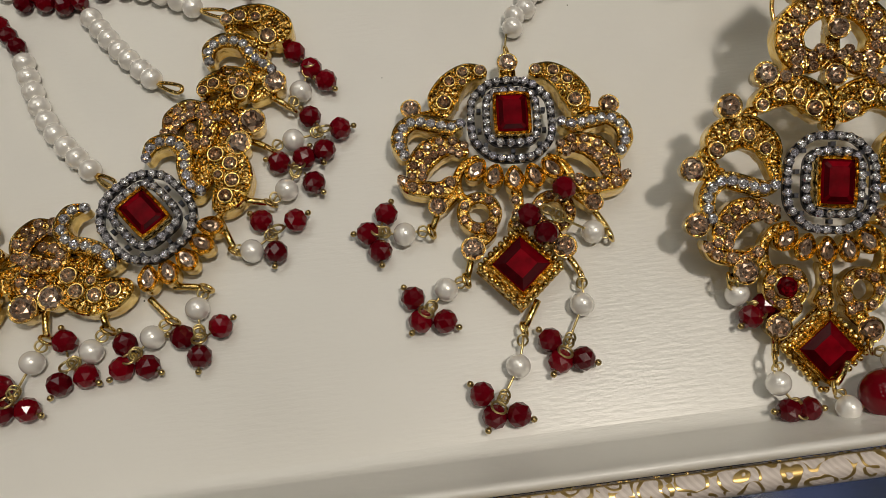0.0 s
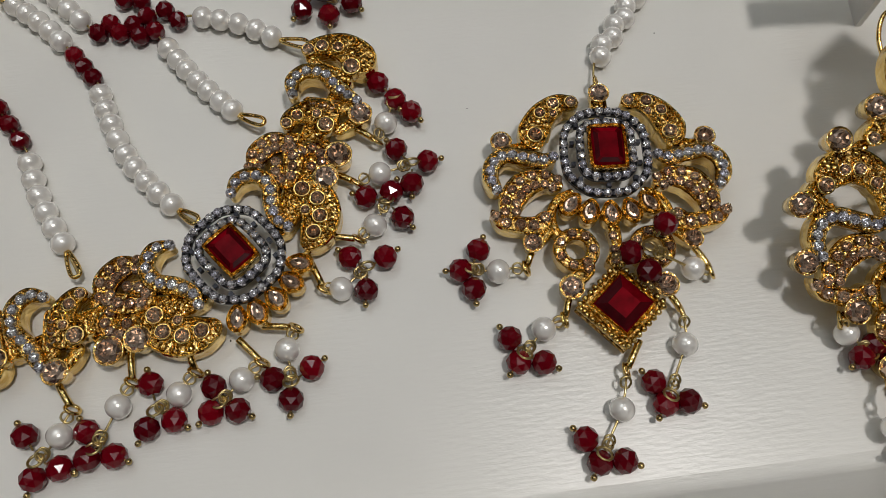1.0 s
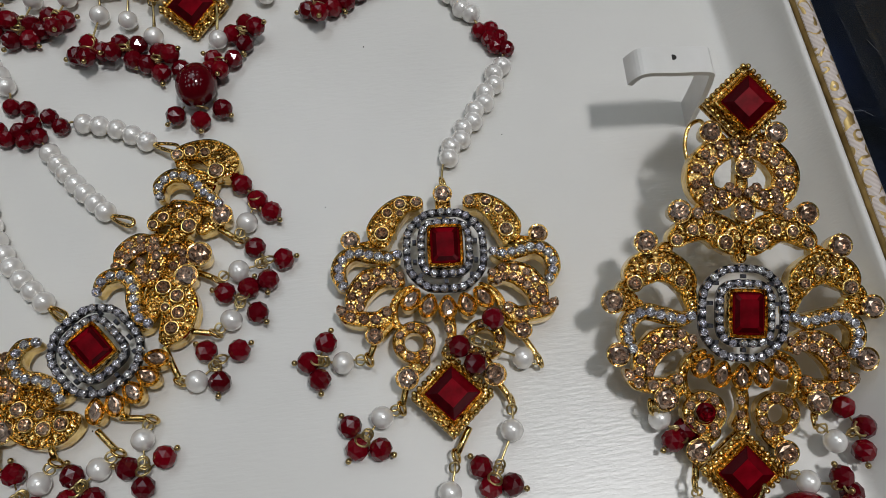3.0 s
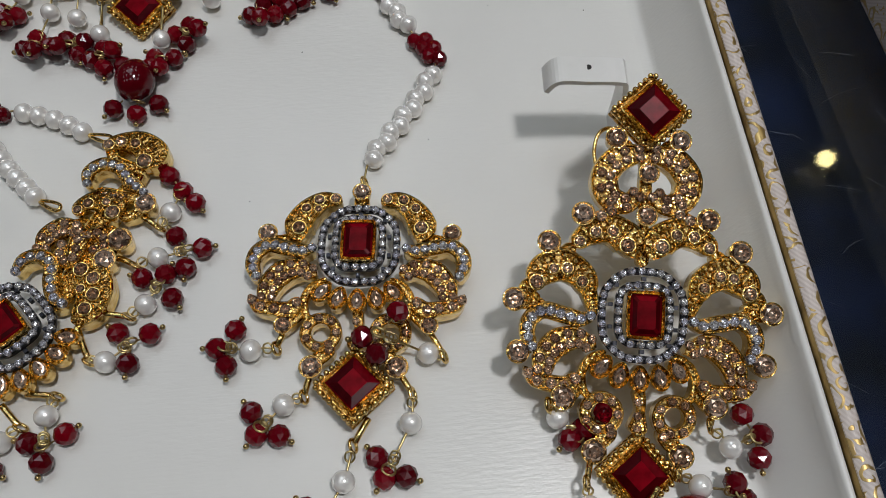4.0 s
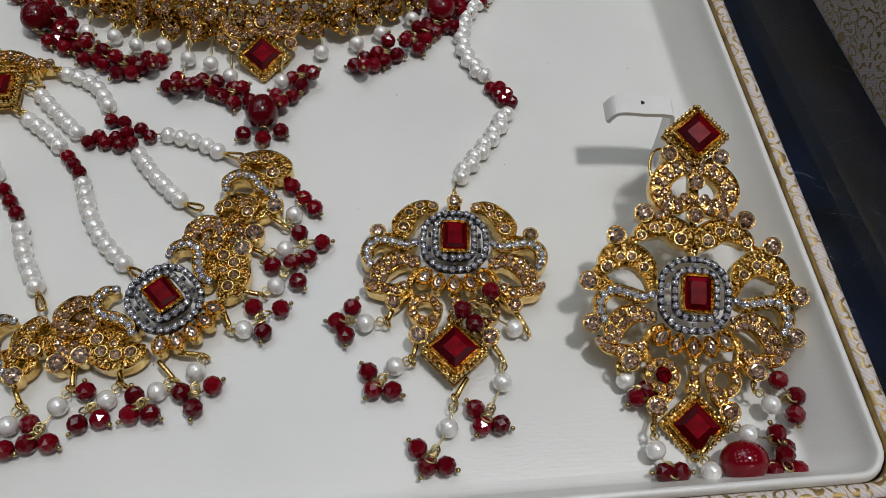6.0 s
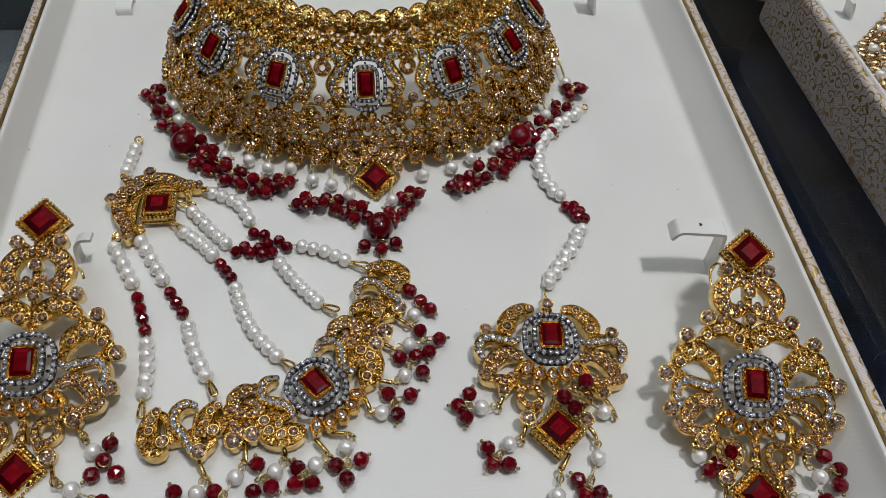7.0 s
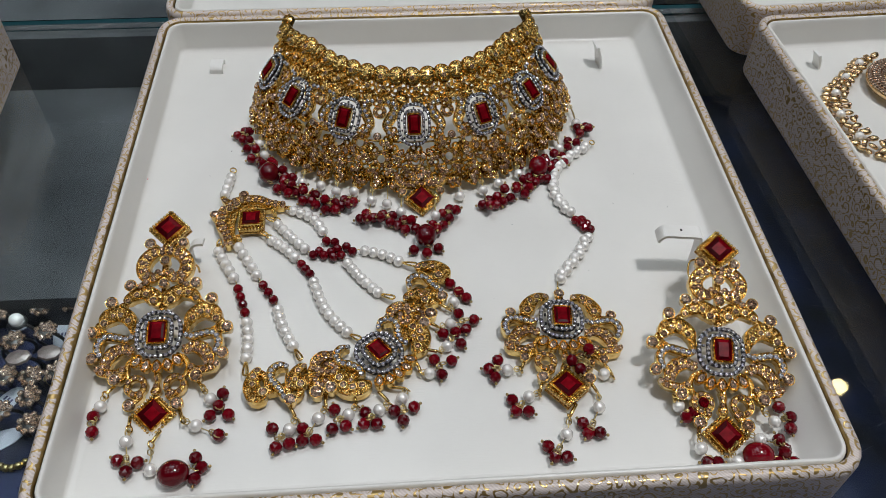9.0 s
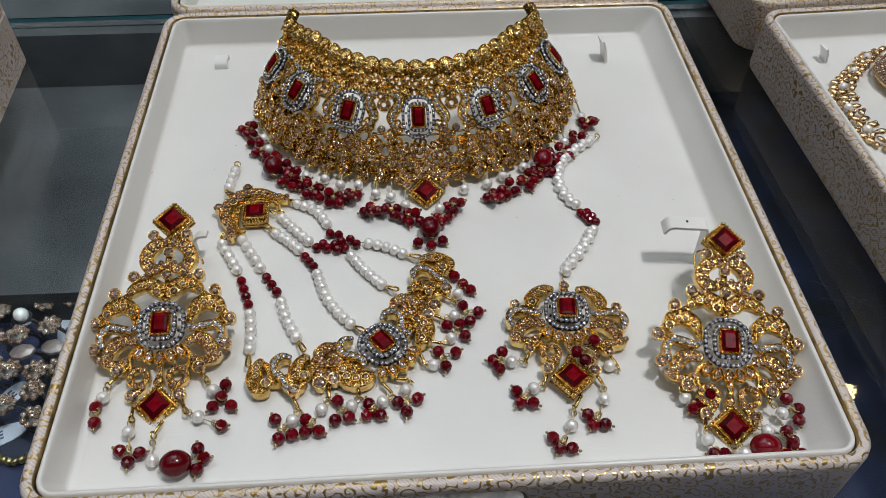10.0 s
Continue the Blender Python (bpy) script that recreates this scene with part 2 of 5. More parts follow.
def spline(points, step, closed=False):
    """Points along a smooth line through the given ones, about a step apart, each with its parameter from 0 to 1."""
    p = [Vector(q) for q in points]
    n = len(p)
    spans = n if closed else n - 1
    fine = []
    for i in range(spans):
        a, b, c, d = (p[(i + k) % n] if closed else p[min(max(i + k, 0), n - 1)] for k in (-1, 0, 1, 2))
        for j in range(12):
            t = j / 12
            fine.append(0.5 * (2 * b + (c - a) * t + (2 * a - 5 * b + 4 * c - d) * t * t + (3 * b - a - 3 * c + d) * t ** 3))
    fine.append(p[0].copy() if closed else p[-1].copy())
    run = [0.0]
    for a, b in zip(fine, fine[1:]):
        run.append(run[-1] + (b - a).length)
    count = max(3, round(run[-1] / step))
    out, k = [], 0
    for i in range(count + (0 if closed else 1)):
        s = run[-1] * i / count
        while k < len(run) - 2 and run[k + 1] < s:
            k += 1
        f = (s - run[k]) / max(run[k + 1] - run[k], 1e-9)
        out.append((fine[k].lerp(fine[k + 1], min(f, 1.0)), i / count))
    return out, run[-1]


def blend(values, t):
    x = t * (len(values) - 1)
    i = min(int(x), len(values) - 2)
    return values[i] + (values[i + 1] - values[i]) * (x - i)


def strip(bm, points, widths, low, high, rim=0.45, step=0.34, closed=False, bead=0.1):
    """A cast band along a line in the plane, with a hollow top between two beaded edges."""
    path, length = spline([(x, y, 0) for x, y in points], step, closed)
    n = len(path)
    rings = []
    for i, (p, t) in enumerate(path):
        a = path[(i - 1) % n][0] if closed or i > 0 else p
        b = path[(i + 1) % n][0] if closed or i < n - 1 else p
        d = (b - a).normalized()
        s = Vector((-d.y, d.x, 0))
        w = blend(widths, t)
        gap = min(t, 1 - t) * length
        if not closed and gap < w:
            w *= max(0.28, math.sqrt(1 - (1 - gap / w) ** 2))
        e = min(0.62, w * 0.46)
        g = rim * (1.0 if i % 2 else bead)
        side = [(-w, low), (-w - 0.06, high - 0.1), (-w + e * 0.2, high + rim * 0.75), (-w + e * 0.5, high + rim * 0.45), (-w + e * 0.75, high + g * 0.85), (-w + e * 1.1, high - 0.25)]
        prof = side + [(0, high - 0.12)] + [(-o, h) for o, h in reversed(side)]
        rings.append([bm.verts.new(p + s * o + Vector((0, 0, h))) for o, h in prof])
    m = len(rings[0])
    for i in range(n if closed else n - 1):
        a, b = rings[i], rings[(i + 1) % n]
        for j in range(m):
            bm.faces.new((a[j], a[(j + 1) % m], b[(j + 1) % m], b[j])).material_index = 0 if j in (5, 6) else 1
    if not closed:
        bm.faces.new(rings[0]).material_index = 1
        bm.faces.new(rings[-1]).material_index = 1
    return path, length


def tube(bm, points, r, sides=6, step=0.5, closed=False):
    path, _ = spline(points, step, closed)
    n = len(path)
    rings, up = [], Vector((0.3, 0.2, 1)).normalized()
    for i, (p, t) in enumerate(path):
        a = path[(i - 1) % n][0] if closed or i > 0 else p
        b = path[(i + 1) % n][0] if closed or i < n - 1 else p
        d = (b - a).normalized()
        x = d.cross(up)
        x = x.normalized() if x.length > 1e-4 else d.orthogonal().normalized()
        y = x.cross(d)
        up = y
        rings.append([bm.verts.new(p + r * (math.cos(k * math.tau / sides) * x + math.sin(k * math.tau / sides) * y)) for k in range(sides)])
    for i in range(n if closed else n - 1):
        a, b = rings[i], rings[(i + 1) % n]
        for j in range(sides):
            bm.faces.new((a[j], a[(j + 1) % sides], b[(j + 1) % sides], b[j]))
    if not closed:
        bm.faces.new(rings[0])
        bm.faces.new(rings[-1])


def lathe(bm, profile, sides, at=(0, 0, 0), sx=1.0, sy=1.0, turn=0.0):
    """A turned solid about z: profile of (radius, height) from bottom to top; a zero radius closes it."""
    rings = []
    for r, h in profile:
        if r <= 1e-6:
            rings.append([bm.verts.new((at[0], at[1], at[2] + h))])
        else:
            rings.append([bm.verts.new((at[0] + sx * r * math.cos(turn + k * math.tau / sides), at[1] + sy * r * math.sin(turn + k * math.tau / sides), at[2] + h)) for k in range(sides)])
    for a, b in zip(rings, rings[1:]):
        for k in range(sides):
            q = (k + 1) % sides
            if len(a) == 1:
                bm.faces.new((a[0], b[q], b[k]))
            elif len(b) == 1:
                bm.faces.new((a[k], a[q], b[0]))
            else:
                bm.faces.new((a[k], a[q], b[q], b[k]))
    for ring in (rings[0], rings[-1]):
        if len(ring) > 2:
            bm.faces.new(ring)


def ball(bm, p, r, sides=8, rows=5):
    lathe(bm, [(r * math.sin(math.pi * i / rows), -r * math.cos(math.pi * i / rows)) for i in range(rows + 1)], sides, p)


def loft(bm, rings, closed_ends=True):
    made = [[bm.verts.new(p) for p in ring] for ring in rings]
    n = len(made[0])
    for a, b in zip(made, made[1:]):
        for k in range(n):
            bm.faces.new((a[k], a[(k + 1) % n], b[(k + 1) % n], b[k]))
    if closed_ends:
        bm.faces.new(made[0])
        bm.faces.new(made[-1])


# ---- shared small shapes ----


def brilliant(r, h):
    """A round brilliant cut: girdle, kite and star facets, small table."""
    bm = bmesh.new()
    n = 8

    def ring(f, z, turn):
        return [bm.verts.new((r * f * math.cos((k + turn) * math.tau / n), r * f * math.sin((k + turn) * math.tau / n), h * z)) for k in range(n)]
    base, g, c, t, p = ring(0.92, -0.5, 0), ring(1.0, 0.0, 0), ring(0.78, 0.40, 0.5), ring(0.56, 0.52, 0), ring(0.30, 0.22, 0.5)
    for k in range(n):
        q = (k + 1) % n
        bm.faces.new((base[k], base[q], g[q], g[k]))
        bm.faces.new((g[k], g[q], c[k]))
        bm.faces.new((g[q], c[q], c[k]))
        bm.faces.new((c[k], c[q], t[q]))
        bm.faces.new((c[k], t[q], t[k]))
        bm.faces.new((t[k], t[q], p[k]))
        bm.faces.new((t[q], p[q], p[k]))
    tip = bm.verts.new((0, 0, h * 0.34))
    for k in range(n):
        bm.faces.new((p[k], p[(k + 1) % n], tip))
    bm.faces.new(base)
    return bm


def rect_ring(hx, hy, cut, z):
    """The eight corners of a rectangle with cut corners."""
    return [Vector((x, y, z)) for x, y in ((hx, -hy + cut), (hx, hy - cut), (hx - cut, hy), (-hx + cut, hy), (-hx, hy - cut), (-hx, -hy + cut), (-hx + cut, -hy), (hx - cut, -hy))]


def step_cut(hx, hy, cut, h):
    bm = bmesh.new()
    loft(bm, [rect_ring(hx, hy, cut, -1.0), rect_ring(hx, hy, cut, 0), rect_ring(hx * 0.88, hy * 0.9, cut * 0.9, h * 0.3), rect_ring(hx * 0.6, hy * 0.68, cut * 0.7, h * 0.5)])
    return bm


def pear(r, l, n=14):
    """The outline of a drop with its point at +y."""
    out = []
    for k in range(n):
        a = k * math.tau / n
        y = math.cos(a)
        w = math.sin(a) * (1.0 - 0.42 * max(y, 0) ** 1.3)
        out.append((r * w, l * y))
    return out


def pear_stone(r, l):
    bm = bmesh.new()
    o = pear(r, l, 10)
    loft(bm, [[Vector((x, y, -0.5)) for x, y in o], [Vector((x, y, 0)) for x, y in o], [Vector((x * 0.76, y * 0.78, 0.5)) for x, y in o], [Vector((x * 0.5, y * 0.55, 0.58)) for x, y in o], [Vector((x * 0.16, y * 0.2, 0.2)) for x, y in o]])
    return bm


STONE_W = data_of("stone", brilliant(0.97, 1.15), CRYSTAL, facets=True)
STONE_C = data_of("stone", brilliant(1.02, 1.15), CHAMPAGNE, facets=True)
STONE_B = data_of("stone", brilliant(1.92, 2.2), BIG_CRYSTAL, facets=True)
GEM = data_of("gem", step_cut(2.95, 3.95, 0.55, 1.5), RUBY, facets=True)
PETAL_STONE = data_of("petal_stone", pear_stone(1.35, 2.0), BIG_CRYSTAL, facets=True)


def square_gem(half, h):
    bm = bmesh.new()
    d = half * 1.4142
    rings = [[Vector((d * s * math.cos(a * math.pi / 2), d * s * math.sin(a * math.pi / 2), z)) for a in range(4)] for s, z in ((1, -1.0), (1, 0), (0.92, h * 0.25), (0.52, h * 0.5))]
    loft(bm, rings)
    return bm


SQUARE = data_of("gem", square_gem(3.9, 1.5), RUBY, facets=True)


def cup_mesh():
    bm = bmesh.new()
    lathe(bm, [(1.35, -4.2), (1.8, -2.2), (2.05, 0.0), (2.12, 0.3), (2.0, 0.36), (1.86, 0.05), (0.0, 0.0)], 16)
    return data_of("cup", bm, GOLD_PLAIN, True)


CUP = cup_mesh()


def bezel_mesh():
    bm = bmesh.new()
    lathe(bm, [(1.15, -1.2), (1.2, 0.1), (1.05, 0.28), (0.86, 0.1), (0.0, 0.05)], 12)
    return data_of("bezel", bm, GOLD_PLAIN, True)


BEZEL = bezel_mesh()


def petal_mesh():
    bm = bmesh.new()
    strip(bm, pear(1.6, 2.3, 12), [0.34, 0.34], -2.6, 0.1, 0.25, 0.28, True)
    loft(bm, [[Vector((x, y, z)) for x, y in pear(1.5, 2.2, 12)] for z in (-2.4, -0.3)])
    return data_of("petal_setting", bm, GOLD)


PETAL = petal_mesh()


def bead_mesh(r):
    """A faceted glass rondelle with a hole along z."""
    bm = bmesh.new()
    rows = [(0.45, -0.86), (0.86, -0.5), (1.0, 0.0), (0.86, 0.5), (0.45, 0.86)]
    rings = [[Vector((r * a * math.cos((k + 0.5 * (i % 2)) * math.tau / 8), r * a * math.sin((k + 0.5 * (i % 2)) * math.tau / 8), r * z)) for k in range(8)] for i, (a, z) in enumerate(rows)]
    made = [[bm.verts.new(p) for p in ring] for ring in rings]
    for i, (a, b) in enumerate(zip(made, made[1:])):
        for k in range(8):
            q = (k + 1) % 8
            if i % 2 == 0:
                bm.faces.new((a[k], a[q], b[k]))
                bm.faces.new((a[q], b[q], b[k]))
            else:
                bm.faces.new((a[k], a[q], b[q]))
                bm.faces.new((a[k], b[q], b[k]))
    bm.faces.new(made[0])
    bm.faces.new(made[-1])
    return bm


RED = data_of("red_bead", bead_mesh(2.35), BEAD)
RED_SMALL = data_of("red_bead", bead_mesh(2.05), BEAD)


def round_bead(r, material, name, squash=1.0):
    bm = bmesh.new()
    n = 12
    lathe(bm, [(r * math.sin(math.pi * (0.06 + 0.88 * i / n)), -r * squash * math.cos(math.pi * (0.06 + 0.88 * i / n))) for i in range(n + 1)], 20)
    return data_of(name, bm, material, True)


PEARL_BIG = round_bead(2.3, PEARL, "pearl", 0.95)
PEARL_SMALL = round_bead(2.3, PEARL, "pearl", 0.93)
BIG_RED = round_bead(4.6, BEAD, "red_drop_bead", 1.15)


def pin_mesh():
    bm = bmesh.new()
    ball(bm, (0, 0, 2.75), 0.62)
    lathe(bm, [(0.2, -3.0), (0.2, 2.5)], 6)
    return data_of("head_pin", bm, WIRE, True)


PIN = pin_mesh()


def ring_mesh(r, w):
    bm = bmesh.new()
    tube(bm, [(r * math.cos(k * math.tau / 10), r * math.sin(k * math.tau / 10), 0) for k in range(10)], w, 6, 0.35, True)
    return data_of("wire_ring", bm, WIRE, True)


RING = ring_mesh(1.35, 0.26)
HOOK = ring_mesh(1.3, 0.36)
HOOK.materials[0] = GOLD_PLAIN

# ---- jewellery parts ----


def stones_on(owner, path_points, count, mesh, z, size=1.0, inset=0.03, at=None, closed=False, offset=0.0):
    """A row of stones set along a line."""
    path, length = spline([(x, y, 0) for x, y in path_points], 0.2, closed)
    for i in range(count):
        f = i / count if closed else inset + (1 - 2 * inset) * i / max(count - 1, 1)
        k = min(int(round(f * (len(path) - 1))), len(path) - 1)
        p = path[k][0]
        if offset:
            q = path[min(k + 1, len(path) - 1)][0] - path[max(k - 1, 0)][0]
            q.normalize()
            p = p + Vector((-q.y, q.x, 0)) * offset
        m = spot(p.x, p.y, z, 37.0 * i, size) @ Matrix.Rotation(0.24 * math.sin(2.3 * i + p.x), 4, "X") @ Matrix.Rotation(0.24 * math.cos(1.7 * i + p.y), 4, "Y")
        part("stone", mesh, None, owner, at=(at @ m) if at is not None else m)


BODY = {}
GRAIN = [(0.38 * math.cos(k * math.tau / 5), 0.38 * math.sin(k * math.tau / 5)) for k in range(5)]


CAST = random.Random(77)


def grains(bm, path, widths, high):
    """Small cast granules that fill the hollow of a band, in staggered rows."""
    for i in range(1, len(path) - 1, 2):
        p, t = path[i]
        d = (path[i + 1][0] - path[i - 1][0]).normalized()
        s = Vector((-d.y, d.x, 0))
        room = min(blend(widths, t) * 1.1, 0.5 + min(i, len(path) - i) * 0.5) - 0.75
        n = int(room / 0.42)
        for j in range(-n, n + 1):
            if (j + i // 2) % 2:
                continue
            if CAST.random() < 0.45:
                continue
            g = CAST.uniform(0.65, 1.25)
            q = p + s * (j * 0.42 + CAST.uniform(-0.12, 0.12)) + d * CAST.uniform(-0.12, 0.12) + Vector((0, 0, high))
            low = [bm.verts.new(q + Vector((x * g, y * g, -0.1))) for x, y in GRAIN]
            mid = [bm.verts.new(q + Vector((x * 0.7 * g, y * 0.7 * g, 0.34 * g))) for x, y in GRAIN]
            for k in range(5):
                bm.faces.new((low[k], low[(k + 1) % 5], mid[(k + 1) % 5], mid[k])).material_index = 1
            bm.faces.new(mid).material_index = 1



def coils(bm, path, widths, high):
    """Rings of fine drawn wire that fill the hollow of a wide band, as filigree."""
    i = 3
    while i < len(path) - 3:
        p, t = path[i]
        d = (path[i + 1][0] - path[i - 1][0]).normalized()
        s = Vector((-d.y, d.x, 0))
        room = min(blend(widths, t) * 1.1, 0.5 + min(i, len(path) - i) * 0.5) - 0.55
        n = max(1, round(room / 0.72))
        for j in range(n):
            o = (j - (n - 1) / 2) * 2 * room / n
            r = min(0.78, room / n) * CAST.uniform(0.8, 1.0)
            q = p + s * o + d * CAST.uniform(-0.2, 0.2) + Vector((0, 0, high + CAST.uniform(0.0, 0.18)))
            rows = []
            for k in range(8):
                a = k * math.tau / 8
                c = Vector((math.cos(a), math.sin(a), 0))
                rows.append([bm.verts.new(q + c * (r - 0.17)), bm.verts.new(q + c * r + Vector((0, 0, 0.2))), bm.verts.new(q + c * (r + 0.17)), bm.verts.new(q + c * r - Vector((0, 0, 0.25)))])
            for k in range(8):
                a, b = rows[k], rows[(k + 1) % 8]
                for m in range(4):
                    bm.faces.new((a[m], a[(m + 1) % 4], b[(m + 1) % 4], b[m]))
            if CAST.random() < 0.6:
                ball(bm, q + Vector((0, 0, 0.05)), min(0.3, r * 0.45), 5, 3)
        i += 5


def scroll(owner, points, widths, low, high, at=None, name="scroll", material=None, rim=0.5):
    bm = bmesh.new()
    path, length = strip(bm, points, [w * 1.1 for w in widths], low, high, rim, bead=0.25)
    wide = name in ("comma_scroll", "bean_scroll", "comma_tail", "spine")
    if not wide:
        grains(bm, path, widths, high)
    if at is None:
        BODY.setdefault(owner.name, []).extend(Vector((x, y, (low + high) / 2)) for x, y in points)
    band = part(name, bm, material or GOLD, owner, at=at)
    if wide:
        bm = bmesh.new()
        coils(bm, path, widths, high)
        tagged(part("filigree", bm, GOLD_PLAIN, band), kind="stuff")
    return band


def cup(owner, x, y, z, size=1.0, at=None):
    m = spot(x, y, z, 11 * x + 7 * y, size)
    c = part("cup", CUP, None, owner, at=(at @ m) if at is not None else m)
    part("stone", STONE_B, None, c, at=spot(0, 0, 0.1, 20))


def ringed_stone(owner, x, y, z, size=1.0, at=None):
    size = size * 1.15
    m = spot(x, y, z, 31 * x, size)
    b = part("bezel", BEZEL, None, owner, at=(at @ m) if at is not None else m)
    part("stone", STONE_C, None, b, at=spot(0, 0, 0.1))


def outline(hx, hy, cut):
    return [(v.x, v.y) for v in rect_ring(hx, hy, cut, 0)]


def smooth_outline(hx, hy, cut):
    o = outline(hx, hy, cut)
    out = []
    for a, b in zip(o, o[1:] + o[:1]):
        out += [(a[0] * 0.8 + b[0] * 0.2, a[1] * 0.8 + b[1] * 0.2), (a[0] * 0.2 + b[0] * 0.8, a[1] * 0.2 + b[1] * 0.8)]
    return out


def cached(f):
    store = {}

    def get(*key):
        if key not in store:
            store[key] = f(*key)
        return store[key]
    return get


@cached
def halo_mesh(which):
    bm = bmesh.new()
    if which == "outer":
        strip(bm, smooth_outline(7.8, 8.4, 4.1), [0.7, 0.7], -0.9, 0.2, 0.16, 0.3, True)
    elif which == "inner":
        strip(bm, smooth_outline(4.85, 5.6, 1.9), [0.7, 0.7], 0.0, 1.2, 0.16, 0.3, True)
        for x, y in ((6.3, 1.8), (-6.3, 1.8), (6.3, -2.5), (-6.3, -2.5), (0, 7), (0, -7), (5.2, 5.6), (-5.2, 5.6), (5.2, -5.6), (-5.2, -5.6)):
            k = 0.4
            loft(bm, [[Vector((x - k, y - k, z)), Vector((x + k, y - k, z)), Vector((x + k, y + k, z)), Vector((x - k, y + k, z))] for z in (-0.8, 0.4)])
    else:
        strip(bm, outline(3.22, 4.22, 0.75), [0.34, 0.34], -1.0, 2.3, 0.4, 0.22, True, 0.3)
    return data_of(which + "_halo" if which != "bezel" else "gem_bezel", bm, GOLD if which == "bezel" else SILVER)


def halo_gem(owner, at, gem=1.0):
    """The emerald-cut red gem in its two rings of clear stones."""
    outer = part("outer_halo", halo_mesh("outer"), None, owner, at=at)
    inner = part("inner_halo", halo_mesh("inner"), None, owner, at=at)
    part("gem_bezel", halo_mesh("bezel"), None, owner, at=at @ spot(0, 0, 0, 0, gem))
    part("gem", GEM, None, owner, at=at @ spot(0, 0, 2.4 * gem, 0, gem))
    stones_on(outer, smooth_outline(7.8, 8.4, 4.1), 29, STONE_W, 0.3, 0.93, closed=True)
    stones_on(inner, smooth_outline(4.85, 5.6, 1.9), 20, STONE_W, 1.3, 0.92, closed=True)


@cached
def square_frame(half):
    bm = bmesh.new()
    d = (half + 0.2) * 1.4142
    pts = []
    for k in range(4):
        a, b = k * math.pi / 2, (k + 1) * math.pi / 2
        for f in (0.03, 0.35, 0.65, 0.97):
            pts.append((d * ((1 - f) * math.cos(a) + f * math.cos(b)), d * ((1 - f) * math.sin(a) + f * math.sin(b))))
    strip(bm, pts, [0.36, 0.36], -4.0, 0.35, 0.5, 0.26, True, 0.1)
    e = d + 2.3
    loft(bm, [[Vector((e * s * math.cos(k * math.pi / 2), e * s * math.sin(k * math.pi / 2), z)) for k in range(4)] for s, z in ((0.96, -4.6), (1.0, -4.2), (1.0, -3.6), (0.97, -3.4))])
    loft(bm, [[Vector((e * s * math.cos(k * math.pi / 2), e * s * math.sin(k * math.pi / 2), z)) for k in range(4)] for s, z in ((0.94, -3.4), (0.94, -2.2))])
    loft(bm, [[Vector((e * s * math.cos(k * math.pi / 2), e * s * math.sin(k * math.pi / 2), z)) for k in range(4)] for s, z in ((1.0, -2.2), (1.0, -1.7), (0.97, -1.5))])
    return data_of("gem_frame", bm, GOLD)


@cached
def granules(half):
    bm = bmesh.new()
    d = (half + 0.95) * 1.4142
    for k in range(4):
        a, b = k * math.pi / 2, (k + 1) * math.pi / 2
        for out, drop, n, r in ((1.0, -0.9, 8, 0.62),):
            for i in range(n):
                f = (i + (0.5 if out else 0.0)) / n
                ball(bm, ((d + out) * ((1 - f) * math.cos(a) + f * math.cos(b)), (d + out) * ((1 - f) * math.sin(a) + f * math.sin(b)), drop), r, 8, 5)
    return data_of("granulation", bm, GOLD_PLAIN, True)


def square_set(owner, at, half=3.9):
    """A red square gem standing on its corner in a beaded gold frame."""
    f = part("gem_frame", square_frame(half), None, owner, at=at)
    tagged(part("granulation", granules(half), None, f), kind="stuff")
    part("gem", SQUARE, None, f, at=spot(0, 0, 0.35, 0, half / 3.9))


def petals(owner, at, z=-0.6):
    for x, y, a in ((-7.3, -11.1, -38), (-3.9, -12.6, -17), (0, -13.1, 0), (3.9, -12.6, 17), (7.3, -11.1, 38)):
        m = at @ spot(x, y, z, a, 1.0)
        p = part("petal_setting", PETAL, None, owner, at=m)
        part("petal_stone", PETAL_STONE, None, p, at=spot(0, 0, 0.05))


@cached
def loop_ring(r):
    bm = bmesh.new()
    strip(bm, [(r * math.cos(k * math.tau / 10), r * math.sin(k * math.tau / 10)) for k in range(10)], [1.15, 1.15], -2.8, 0.0, 0.3, 0.3, True)
    return data_of("loop", bm, GOLD)


def loop(owner, x, y, z, r=3.1, stones=7, at=None):
    m = spot(x, y, z)
    m = at @ m if at is not None else m
    o = part("loop", loop_ring(r), None, owner, at=m)
    stones_on(o, [(r * math.cos(k * math.tau / 10), r * math.sin(k * math.tau / 10)) for k in range(10)], stones, STONE_C, 0.08, 0.95, closed=True)


def mirrored(points, side):
    return [(side * x, y) for x, y in points]


S_CURVE = [(9.4, -0.9), (11.8, -1.9), (15.2, -1.2), (18.9, -0.6), (21.4, -2.3), (22.0, -5.2), (20.7, -8.2)]
WING = [(8.6, -7.4), (11.8, -5.7), (15.6, -6.5), (18.2, -9.7), (18.6, -13.6)]
TAIL = [(11.6, -12.4), (13.6, -14.7), (17.0, -14.6), (20.3, -13.9), (22.2, -11.6)]


